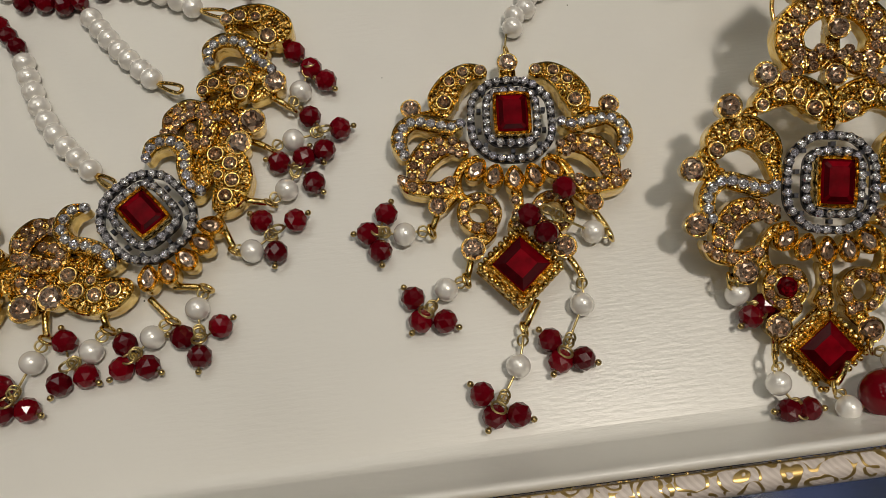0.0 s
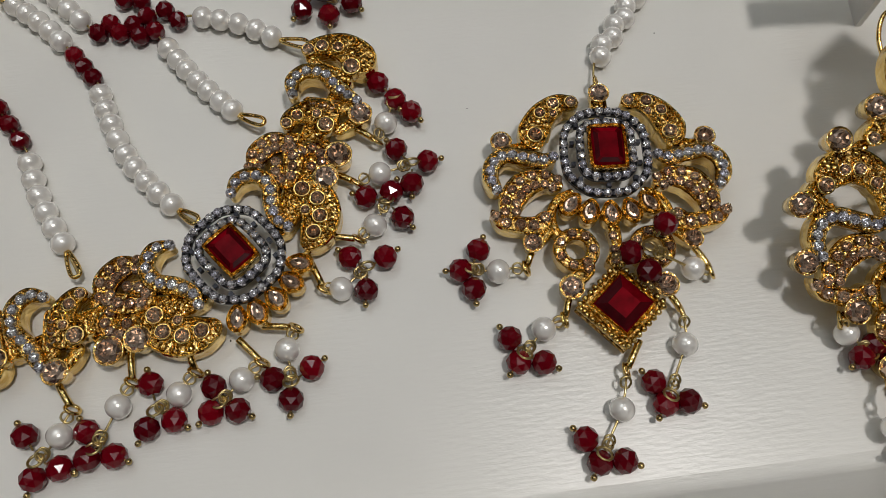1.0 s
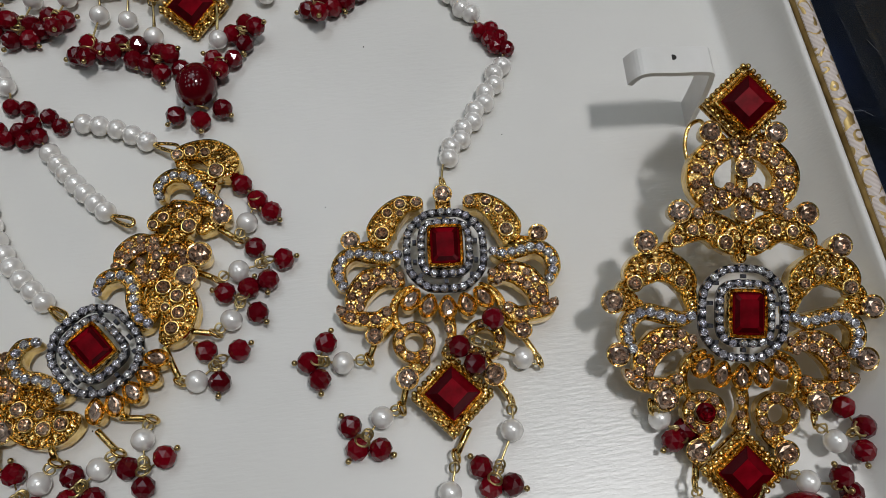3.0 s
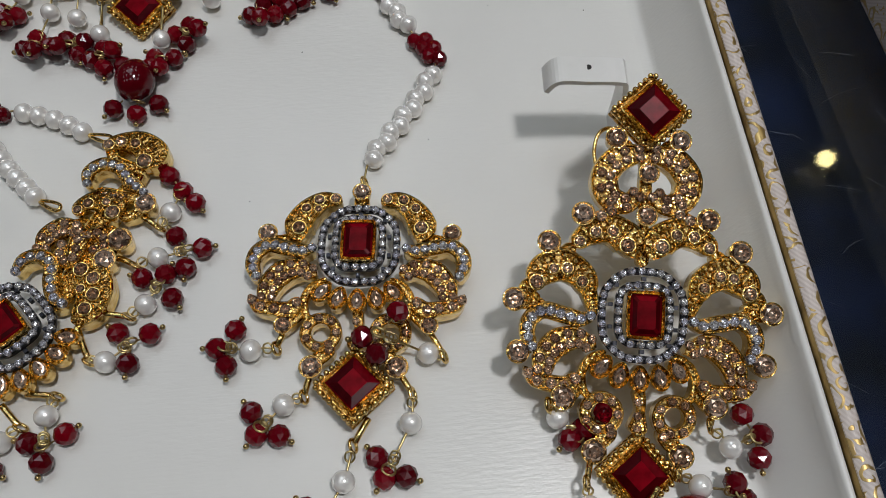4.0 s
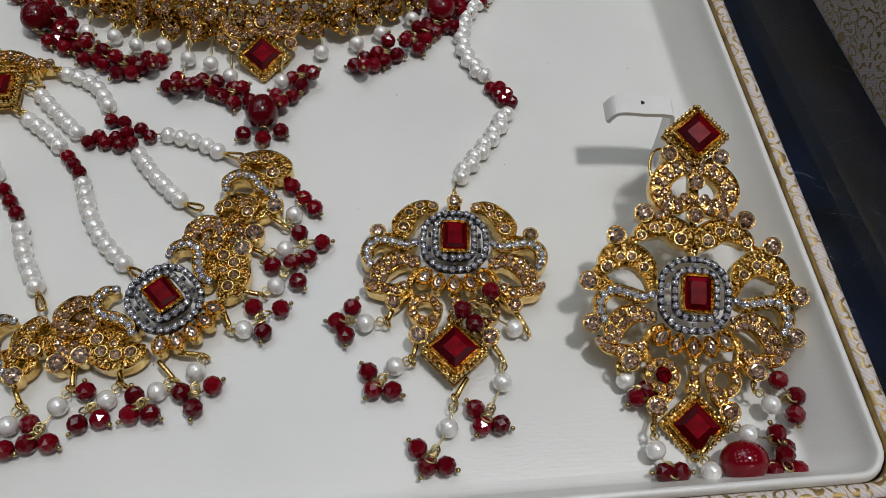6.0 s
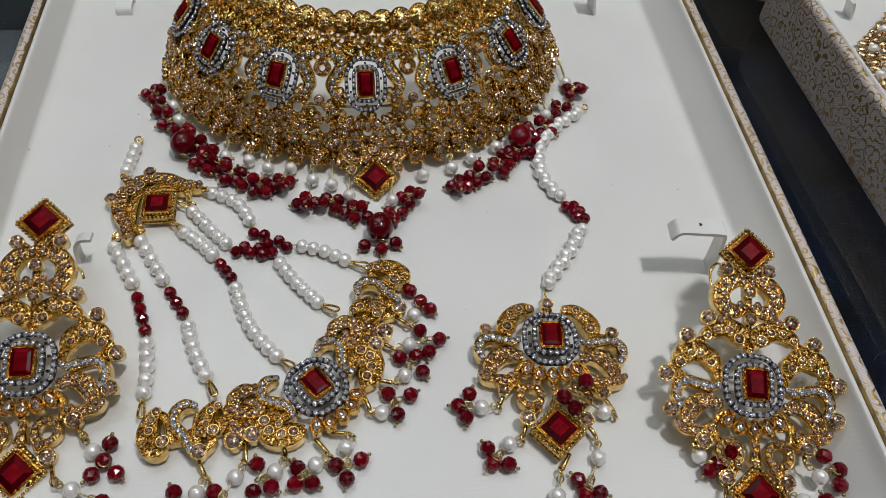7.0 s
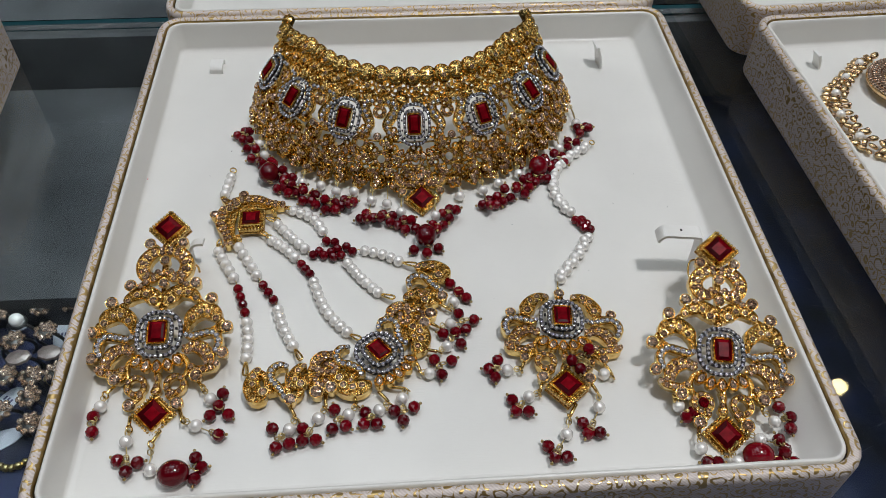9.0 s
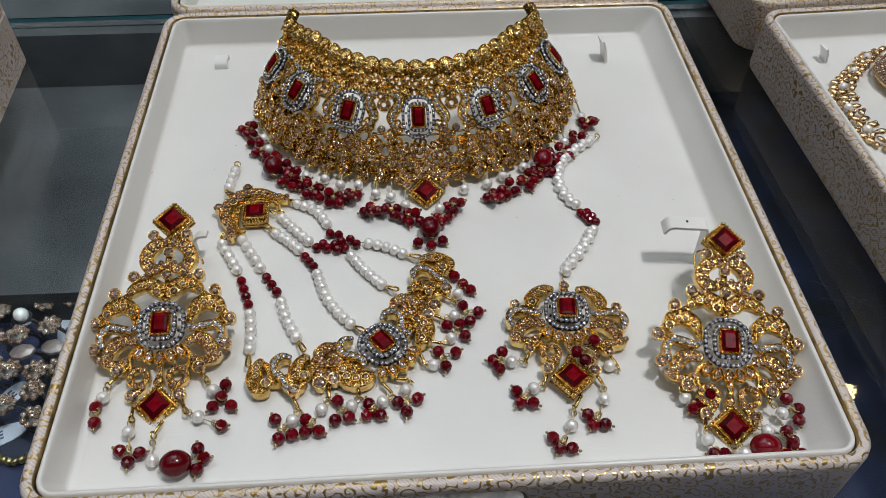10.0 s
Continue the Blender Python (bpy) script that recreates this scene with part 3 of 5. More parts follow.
def swan_sides(owner):
    """The S scrolls, wings and tails on both sides of the halo gem."""
    for s in (-1, 1):
        scroll(owner, mirrored(S_CURVE, s), [0.9, 1.45, 1.5, 1.5, 1.5, 1.4, 1.0], -3.6, -0.3)
        stones_on(owner, mirrored(S_CURVE, s), 10, STONE_W, -0.15, 1.14)
        scroll(owner, mirrored(WING, s), [0.8, 1.9, 2.5, 2.3, 1.5], -3.8, -0.9, name="wing")
        for off in (-1.05, 1.0):
            stones_on(owner, mirrored(WING, s), 7, STONE_C, -0.78, 1.0, 0.1, offset=off)
        scroll(owner, mirrored(TAIL, s), [1.3, 1.7, 1.5, 1.3, 0.4], -4.0, -0.9, name="tail")
        stones_on(owner, mirrored(TAIL, s), 5, STONE_C, -0.75, 1.15, 0.1)
        scroll(owner, mirrored([(6.5, -7.8), (9.5, -9.5), (11.0, -12.5), (10.2, -16.0), (7.5, -17.0)], s), [0.5, 0.75, 0.8, 0.75, 0.5], -3.8, -1.6, name="stem")
        scroll(owner, mirrored([(11.2, -15.0), (13.0, -17.0), (14.6, -18.4)], s), [1.0, 1.0, 1.0], -4.0, -1.7, name="stem")
        scroll(owner, mirrored([(4.2, -22.5), (6.5, -24.5), (8.4, -26.8)], s), [1.3, 1.5, 1.0], -4.0, -1.0, name="stem")
        loop(owner, s * 7.0, -19.7, -0.9)
        stones_on(owner, mirrored([(4.2, -22.5), (8.4, -26.8)], s), 2, STONE_C, -0.85, 1.0, 0.2)
    scroll(owner, [(0, -14.5), (0.6, -18.0), (0, -23.5)], [1.2, 0.8, 2.2], -4.0, -1.4, name="stem")
    stones_on(owner, [(0, -17.0), (0, -22.5)], 3, STONE_C, -1.2, 0.9)


def dangle(owner, inv, rows, bead=None):
    """A pearl on a wire with a cluster of red beads: hook, pearl and bead places in the world, in millimetres."""
    at = [inv @ (Vector(p) * K) / K for p in rows]
    hook, pearl, reds = at[0], at[1], at[2:]
    mid = sum(reds, Vector()) / len(reds)
    part("hook_ring", HOOK, None, owner, at=along(hook, (0.9, 0.2, 0.45)))
    part("pearl", PEARL_BIG, None, owner, at=along(pearl, mid - pearl))
    bm = bmesh.new()
    a = hook + (pearl - hook) * 0.15
    tube(bm, [a, hook.lerp(pearl, 0.5) + Vector((0.2, 0.3, 0.3)), pearl, pearl.lerp(mid, 0.55), mid], 0.25, 6, 0.4)
    for k in range(3):
        o = hook.lerp(pearl, 0.32) if k == 0 else pearl.lerp(mid, 0.62 + 0.09 * k)
        tube(bm, [o + Vector((0.95 * math.cos(i * 1.257 + k), 0.95 * math.sin(i * 1.257 + k), 0.5 * math.sin(i * 1.257 + k) + 0.6)) for i in range(5)], 0.22, 5, 0.3, True)
    part("wire", bm, WIRE, owner, smooth=True)
    bm = bmesh.new()
    near = min(BODY.get(owner.name, [hook + Vector((0, 4, 2))]), key=lambda q: (q - hook).length)
    if (near - hook).length > 9:
        near = hook + (near - hook).normalized() * 6
    tube(bm, [near, near.lerp(hook, 0.6) + Vector((0, 0, 0.4)), near.lerp(hook, 0.9)], 0.66, 8, 0.4)
    part("link", bm, GOLD_PLAIN, owner, smooth=True)
    part("wire_ring", RING, None, owner, at=along(mid + Vector((0, 0, 1.2)), (0.3, 0.5, 0.8)))
    for p in reds:
        d = p - mid if (p - mid).length > 0.3 else Vector((1, 0, 0.1))
        d = d + Vector((0, 0, 0.05))
        part("red_bead", RED, None, owner, at=along(p, d, 1.0, p.x))
        part("head_pin", PIN, None, owner, at=along(p, d))


def strand(owner, inv, points, count, mesh, zig=0.0, z=2.1):
    """Beads threaded along a line that lies on the tray."""
    path, length = spline([(x, y, z) for x, y in points], 0.2)
    n = len(path)
    for i in range(count):
        k = int(round((i + 0.5) / count * (n - 1)))
        d = path[min(k + 2, n - 1)][0] - path[max(k - 2, 0)][0]
        p = path[k][0] + Vector((-d.y, d.x, 0)).normalized() * zig * (1 if i % 2 else -1)
        part(mesh.name.split(".")[0], mesh, None, owner, at=along(inv @ (p * K) / K, inv.to_3x3() @ d, 1.0, 0.7 * i))


def thread(owner, inv, points, z=2.1, r=0.25):
    bm = bmesh.new()
    tube(bm, [inv @ (Vector((x, y, z)) * K) / K for x, y in points], r, 6, 1.0)
    part("wire", bm, WIRE, owner, smooth=True)

# ---- room and counter ----


def block(bm, x0, x1, y0, y1, z0, z1):
    loft(bm, [[Vector((x0, y0, z)), Vector((x1, y0, z)), Vector((x1, y1, z)), Vector((x0, y1, z))] for z in (z0, z1)])


def slab(name, x0, x1, y0, y1, z0, z1, material, label, category):
    bm = bmesh.new()
    block(bm, x0, x1, y0, y1, z0, z1)
    return tagged(part(name, bm, material), label, category, kind="structure")


# unseen room that closes the scene and shapes what the metal reflects
slab("floor", -2600, 2600, -2600, 2600, -1100, -1000, FLOORING, "unseen dark tiled shop floor under the counter", "floor")
slab("ceiling", -2600, 2600, -2600, 2600, 1960, 2050, CEILING, "unseen pale painted shop ceiling", "ceiling")
slab("wall_north", -2600, 2600, 2600, 2700, -1000, 1960, WALL, "unseen grey painted shop wall", "wall")
slab("wall_south", -2600, 2600, -2700, -2600, -1000, 1960, WALL, "unseen grey painted shop wall", "wall")
slab("wall_east", 2600, 2700, -2600, 2600, -1000, 1960, WALL, "unseen grey painted shop wall", "wall")
slab("wall_west", -2700, -2600, -2600, 2600, -1000, 1960, WALL, "unseen grey painted shop wall", "wall")

# unseen lit panels, added so gold and stones catch glints and soft fill
for ix in range(-2, 3):
    for iy in range(-1, 3):
        if (ix, iy) in ((1, 0), (2, 1), (2, 2)):
            continue
        fitting = thing("panel_light", pose(0.82 * ix - 0.1, 0.82 * iy + 0.22, 1.95), "square white lit panel, unseen, added for glints", "lamp", "ceiling light panels")
        bm = bmesh.new()
        for x0, x1, y0, y1 in ((-165, -150, -165, 165), (150, 165, -165, 165), (-150, 150, -165, -150), (-150, 150, 150, 165)):
            block(bm, x0, x1, y0, y1, -6, 9)
        part("frame", bm, STRAP, fitting)
        bm = bmesh.new()
        block(bm, -149.5, 149.5, -149.5, 149.5, -2, 8)
        part("diffuser", bm, LED, fitting)

COUNTER_TOP = -15.0
case = thing("display_counter", pose(0, 0, -1.0), "glass-topped display counter with a navy velvet shelf", "counter", kind="structure")


def case_part(name, box, material, label=""):
    bm = bmesh.new()
    block(bm, *box)
    return part(name, bm, material, case, label, at=Matrix.Translation((0, 0, 1.0)))


top = case_part("glass_top", (-900, 900, -420, 204, -23, COUNTER_TOP), GLASS, "clear glass counter top")
top.visible_shadow = False
top2 = case_part("glass_top", (-900, 900, 209, 900, -23, COUNTER_TOP), GLASS, "clear glass counter top")
top2.visible_shadow = False
case_part("glass_joint", (-900, 900, 204.2, 208.8, -24, COUNTER_TOP - 0.4), EDGE, "dark green edge between the panes")
case_part("velvet_shelf", (-880, 880, -400, 196, -92, -82), VELVET, "navy velvet shelf")
case_part("back_panel", (-880, 880, 196, 203, -92, -24), SLATE)
case_part("far_shelf", (-880, 880, 212, 880, -92, -82), SLATE)
case_part("grey_riser", (-880, -120, 26, 195, -82, -60), SLATE, "grey display step")
rnd = random.Random(21)
for k in range(30):
    bm = bmesh.new()
    x, y, turn = rnd.uniform(118, 165), rnd.uniform(-105, 45), rnd.uniform(-1.2, 0.5)
    l = rnd.uniform(3, 13)
    tube(bm, [(x + l * f * math.cos(turn) + 1.5 * f * f, y + l * f * math.sin(turn) - 2.0 * f * f, COUNTER_TOP + 0.02) for f in (-0.5, 0, 0.5)], 0.024, 4, 2.0)
    part("scratch", bm, TAG, case, at=Matrix.Translation((0, 0, 1.0)))
case_part("base", (-880, 880, -400, 880, -1000, -92.5), SLATE)

# ---- jewellery boxes ----


def rounded(x0, x1, y0, y1, r, z, n=6):
    out = []
    for cx, cy, a in ((x1 - r, y0 + r, -90), (x1 - r, y1 - r, 0), (x0 + r, y1 - r, 90), (x0 + r, y0 + r, 180)):
        for k in range(n + 1):
            t = radians(a + 90 * k / n)
            out.append(Vector((cx + r * math.cos(t), cy + r * math.sin(t), z)))
    return out


def grown(box, o, r, z):
    x0, x1, y0, y1 = box
    return rounded(x0 - o, x1 + o, y0 - o, y1 + o, max(r + o, 1.0), z)


def tray(owner, box, base, low, floor_box, name):
    """A shallow tray: papered shell, gold line, padded lining."""
    bm = bmesh.new()
    loft(bm, [grown(box, o, 7, z) for o, z in ((0.0, base), (4.8, base), (5.0, base + 1), (5.0, 13.0), (4.7, 14.6), (3.9, 15.6), (2.8, 16.0), (1.6, 15.7), (0.9, 15.1))], False)
    part(name + "shell", bm, PAPER, owner, "taupe paper printed with curling gold vines", smooth=True)
    bm = bmesh.new()
    loft(bm, [grown(box, o, 7, z) for o, z in ((1.0, 15.2), (0.75, 14.9), (0.65, 13.0))], False)
    part(name + "gold_line", bm, FOIL, owner, smooth=True)
    bm = bmesh.new()
    rings = [grown(box, o, 7, z) for o, z in ((0.25, 13.2), (-0.2, 14.6), (-1.0, 15.0), (-1.7, 14.4), (-2.0, 12.8))]
    last, x0, x1, y0, y1 = rings[-1], *floor_box
    foot = rounded(x0, x1, y0, y1, 4, low + 0.8)
    for f in (0.35, 0.7, 0.92):
        rings.append([a.lerp(b, f) for a, b in zip(last, foot)])
    rings += [foot, rounded(x0 + 1.2, x1 - 1.2, y0 + 1.2, y1 - 1.2, 3.5, low + 0.15), rounded(x0 + 3, x1 - 3, y0 + 3, y1 - 3, 3, low)]
    loft(bm, rings, False)
    part(name + "lining_wall", bm, LINING, owner, smooth=True)
    bm = bmesh.new()
    loft(bm, [rounded(x0 + 2.6, x1 - 2.6, y0 + 2.6, y1 - 2.6, 3, z) for z in (base + 1, low + 0.02)])
    part(name + "lining_pad", bm, LINING, owner, "cream leatherette pad")


def strap(owner, points, width, turn, at, hole=None):
    """A leather strap bent along (run, height) points."""
    bm = bmesh.new()
    path, _ = spline([(x, 0, z) for x, z in points], 0.6)
    rings = []
    n = len(path)
    for i, (p, t) in enumerate(path):
        d = (path[min(i + 1, n - 1)][0] - path[max(i - 1, 0)][0]).normalized()
        s = Vector((-d.z, 0, d.x)) * 0.6
        h = width / 2
        rings.append([p + s + Vector((0, -h, 0)), p + s + Vector((0, h, 0)), p - s + Vector((0, h, 0)), p - s + Vector((0, -h, 0))])
    loft(bm, rings)
    m = Matrix.Translation(Vector(at) * K) @ Matrix.Rotation(radians(turn), 4, "Z")
    o = part("hook_strap", bm, STRAP, owner, "white leatherette strap", at=m)
    if hole:
        # a near-black disc paints the dark inside the hole
        bm = bmesh.new()
        lathe(bm, [(0.55, 0), (0.7, 0.12)], 8, hole)
        part("punched_hole", bm, DARK, o)


BOX = (-157.0, 106.5, -115.8, 154.5)
FLOOR = (-153.5, 96.5, -109.0, 150.6)
box = thing("jewellery_box", Matrix.Translation((0, 0, COUNTER_TOP * K)), "open jewellery box in gold-vined paper with cream lining", "box", "boxes on the counter")
up = Matrix.Translation((0, 0, -COUNTER_TOP * K))
inside = new("tray")
inside.parent, inside.matrix_basis, inside.empty_display_size = box, up, 0.01
tray(inside, BOX, COUNTER_TOP, 0.0, FLOOR, "")
lid_place = new("lid")
lid_place.parent, lid_place.matrix_basis, lid_place.empty_display_size = box, up, 0.01
tray(lid_place, (-157.0, 106.5, 166.0, 420.0), COUNTER_TOP, 1.0, (-153.5, 102.5, 170.0, 416.0), "lid_")
bm = bmesh.new()
block(bm, -140, 90, 159.0, 161.5, 6.0, 14.0)
part("hinge_strip", bm, PAPER, inside)
bm = bmesh.new()
loft(bm, [rounded(-53 + o, -3 - o, -126.5 + o * 0.5, -120.6, 2.4, z, 4) for o, z in ((0.4, 5.6), (0, 6.2), (0, 9.6), (0.4, 10.6), (1.4, 11.2))])
latch = part("latch", bm, STEEL, inside, "dull grey metal push latch")
# a near-black block stands in for the shade under the latch bar
bm = bmesh.new()
block(bm, -51.5, -4.5, -124.0, -120.8, -6.0, 5.5)
part("latch_recess", bm, DARK, latch)
bm = bmesh.new()
loft(bm, [rounded(-34 + o, -22 - o, -126.8, -124.1, 1.2, z, 3) for o, z in ((0, -5.0), (0.5, 3.6), (1.5, 5.5))])
part("latch_button", bm, STEEL, latch)
strap(inside, [(9.0, -0.4), (8.8, 10.0), (8.0, 19.6), (6.5, 21.2), (0.0, 21.6), (-6.4, 21.8), (-8.8, 18.6)], 6.4, -4.0, (73.6, -18.0, 0), (0.0, 0.6, 22.1))
strap(inside, [(0, -0.4), (-1.4, 7.5), (-3.6, 13.5)], 8.0, 8.0, (72.5, 126.5, 0))
strap(inside, [(-4.4, -0.4), (-3.9, 2.4), (0.0, 3.2), (3.9, 2.4), (4.4, -0.4)], 6.5, 90.0, (-131.5, 133.0, 0))
strap(inside, [(-3.5, -0.4), (-3.0, 7.0), (-0.5, 11.5), (3.5, 12.5)], 3.4, -6.0, (-122.0, -4.0, 0))

box2 = thing("jewellery_box", Matrix.Translation((0.1580, 0.1475, COUNTER_TOP * K)) @ Matrix.Rotation(radians(2.8), 4, "Z"), "second open jewellery box in taupe vine-patterned paper", "box", "boxes on the counter")
inside2 = new("tray")
inside2.parent, inside2.matrix_basis, inside2.empty_display_size = box2, up, 0.01
tray(inside2, (6.6, 262.0, -270.0, -6.6), COUNTER_TOP, 0.0, (9.0, 259.5, -262.0, -10.0), "")
lid2 = new("lid")
lid2.parent, lid2.matrix_basis, lid2.empty_display_size = box2, up, 0.01
tray(lid2, (6.6, 262.0, 8.5, 262.0), COUNTER_TOP, 1.0, (9.0, 259.5, 12.0, 258.0), "lid_")
strap(inside2, [(0, -0.4), (-1.2, 5.0), (-2.8, 9.0)], 6.0, 8.0, (31.5, -30.0, 0))

box3 = thing("jewellery_box", Matrix.Translation((-0.248, 0.170, COUNTER_TOP * K)) @ Matrix.Rotation(radians(2.6), 4, "Z"), "closed jewellery box in taupe vine-patterned paper", "box", "boxes on the counter")
for name, z0, z1 in (("base", 0.0, 32.0), ("lid", 32.4, 56.0)):
    bm = bmesh.new()
    loft(bm, [grown((-262, -4, -98, -4), o, 5, z) for o, z in ((0, z0), (3.5, z0), (4, z0 + 0.8), (4, z1 - 1.5), (2.6, z1), (0, z1 + 0.2))])
    part(name, bm, PAPER, box3, smooth=False)

# ---- forehead pendant ----
TIKKA = basis((22.56, -45.94, 6.0), (0.99547, -0.09506, 0), (0.09506, 0.99547, 0))
tikka = thing("forehead_pendant", TIKKA, "gold fan-shaped forehead pendant with red gems on a pearl string", "pendant")
tikka_in = TIKKA.inverted()
halo_gem(tikka, spot(0, -0.6, 0))
petals(tikka, spot(0, 0.2, 0))
swan_sides(tikka)
COMMA = [(4.2, 10.0), (7.9, 10.3), (11.2, 8.0), (13.2, 4.2), (12.6, 0.6)]
for s in (-1, 1):
    scroll(tikka, mirrored(COMMA, s), [1.2, 2.0, 2.5, 2.9, 1.6], -4.2, -0.7, name="comma_scroll")
    for x, y, k in ((5.6, 10.7, 1.0), (9.1, 10.4, 1.05), (11.8, 8.4, 0.95), (13.0, 3.7, 1.3), (9.2, 8.2, 0.7)):
        ringed_stone(tikka, s * x, y, -0.6, k)
    cup(tikka, s * 19.6, 2.6, -1.0)
    cup(tikka, s * 14.8, -18.0, -1.4, 0.92)
    cup(tikka, s * 8.5, -27.0, -0.6, 1.12)
    scroll(tikka, mirrored([(14.5, 2.0), (17.5, 1.5), (19.6, 2.0)], s), [1.0, 0.9, 0.9], -4.2, -2.0, name="stem")
cup(tikka, 0, 12.4, -0.6)
scroll(tikka, [(0, 7.5), (0, 12.5)], [1.5, 1.5], -4.0, -1.6, name="stem")
square_set(tikka, spot(0.1, -30.6, 0.2))
TIKKA_DROPS = [
    ((4.4, -66.6, 2.5), (-0.8, -66.5, 2.5), (-3.9, -61.9, 2.4), (-7.7, -65.4, 2.4), (-5.7, -69.3, 2.4)),
    ((9.7, -77.1, 2.5), (5.7, -78.3, 2.5), (-0.6, -79.2, 2.4), (0.3, -83.7, 2.4), (4.8, -84.3, 2.4)),
    ((18.9, -87.6, 2.5), (16.8, -94.1, 2.5), (9.6, -98.3, 2.4), (11.3, -102.5, 2.4), (15.6, -102.7, 2.4)),
    ((31.1, -78.5, 2.5), (30.3, -84.2, 2.5), (23.3, -90.1, 2.4), (24.5, -94.2, 2.4), (28.7, -94.2, 2.4)),
    ((38.1, -71.4, 2.5), (34.9, -70.4, 2.5), (29.5, -63.5, 9.3), (22.2, -68.1, 9.3), (24.8, -71.9, 9.3)),
]
for row in TIKKA_DROPS:
    dangle(tikka, tikka_in, row)
CHAIN = [(25.4, -24.2), (30.0, -18.4), (34.8, -12.2), (38.8, -6.4), (42.4, 0.4)]
CHAIN_RED = [(43.2, 2.6), (42.2, 6.4), (39.0, 10.8)]
CHAIN_END = [(37.6, 13.4), (33.4, 21.6), (32.2, 30.0), (34.6, 40.6), (42.4, 50.4), (53.4, 58.4)]
strand(tikka, tikka_in, CHAIN, 11, PEARL_SMALL, 0.55)
strand(tikka, tikka_in, CHAIN_RED, 6, RED_SMALL, 1.1)
strand(tikka, tikka_in, CHAIN_END, 22, PEARL_SMALL, 0.5)
thread(tikka, tikka_in, [(23.9, -32.0), *CHAIN, *CHAIN_RED, *CHAIN_END, (55.4, 60.0)])
part("end_ring", HOOK, None, tikka, at=along(tikka_in @ (Vector((55.8, 60.4, 2.2)) * K) / K, (0.2, -0.3, 0.9), 0.9))
part("hook_ring", HOOK, None, tikka, at=along(tikka_in @ (Vector((24.3, -30.2, 3.5)) * K) / K, (0.9, 0.1, 0.4), 1.0))

# ---- side headpiece with pearl strings ----
FAN = basis((-48.9, -57.4, 6.0), (0.79392, 0.60802, 0), (-0.60802, 0.79392, 0))
fan = thing("side_headpiece", FAN, "crescent gold headpiece with red gems hung from five pearl strings", "headpiece")
fan_in = FAN.inverted()
halo_gem(fan, spot(0, -1.0, 0), 0.94)
petals(fan, spot(0, 0.6, 0))
HOOKED = [(6.8, 8.4), (9.8, 9.9), (12.9, 8.4), (13.5, 5.0), (11.3, 1.8), (10.0, -1.7), (10.8, -4.4)]
BEAN = [(17.2, 1.6), (18.2, -2.6), (16.4, -6.2), (13.2, -8.2), (9.8, -9.0)]
FEATHER = [(13.2, 9.6), (16.2, 11.6), (19.8, 11.3), (22.0, 8.6)]
FEATHER_LOW = [(22.0, 8.6), (20.0, 5.8), (17.3, 3.6), (15.6, 5.4), (17.8, 8.2)]
CURL = [(23.4, 12.4), (25.9, 13.1), (28.9, 12.0), (30.8, 9.2), (29.8, 6.3)]
HOOKED_END = [(29.1, 16.2), (31.2, 18.8), (34.6, 18.6), (36.9, 15.4), (36.6, 11.5), (37.0, 8.0), (37.4, 6.0)]
COMMA_END = [(37.6, 22.6), (41.0, 20.9), (43.8, 17.8), (44.2, 13.6), (41.4, 11.6)]
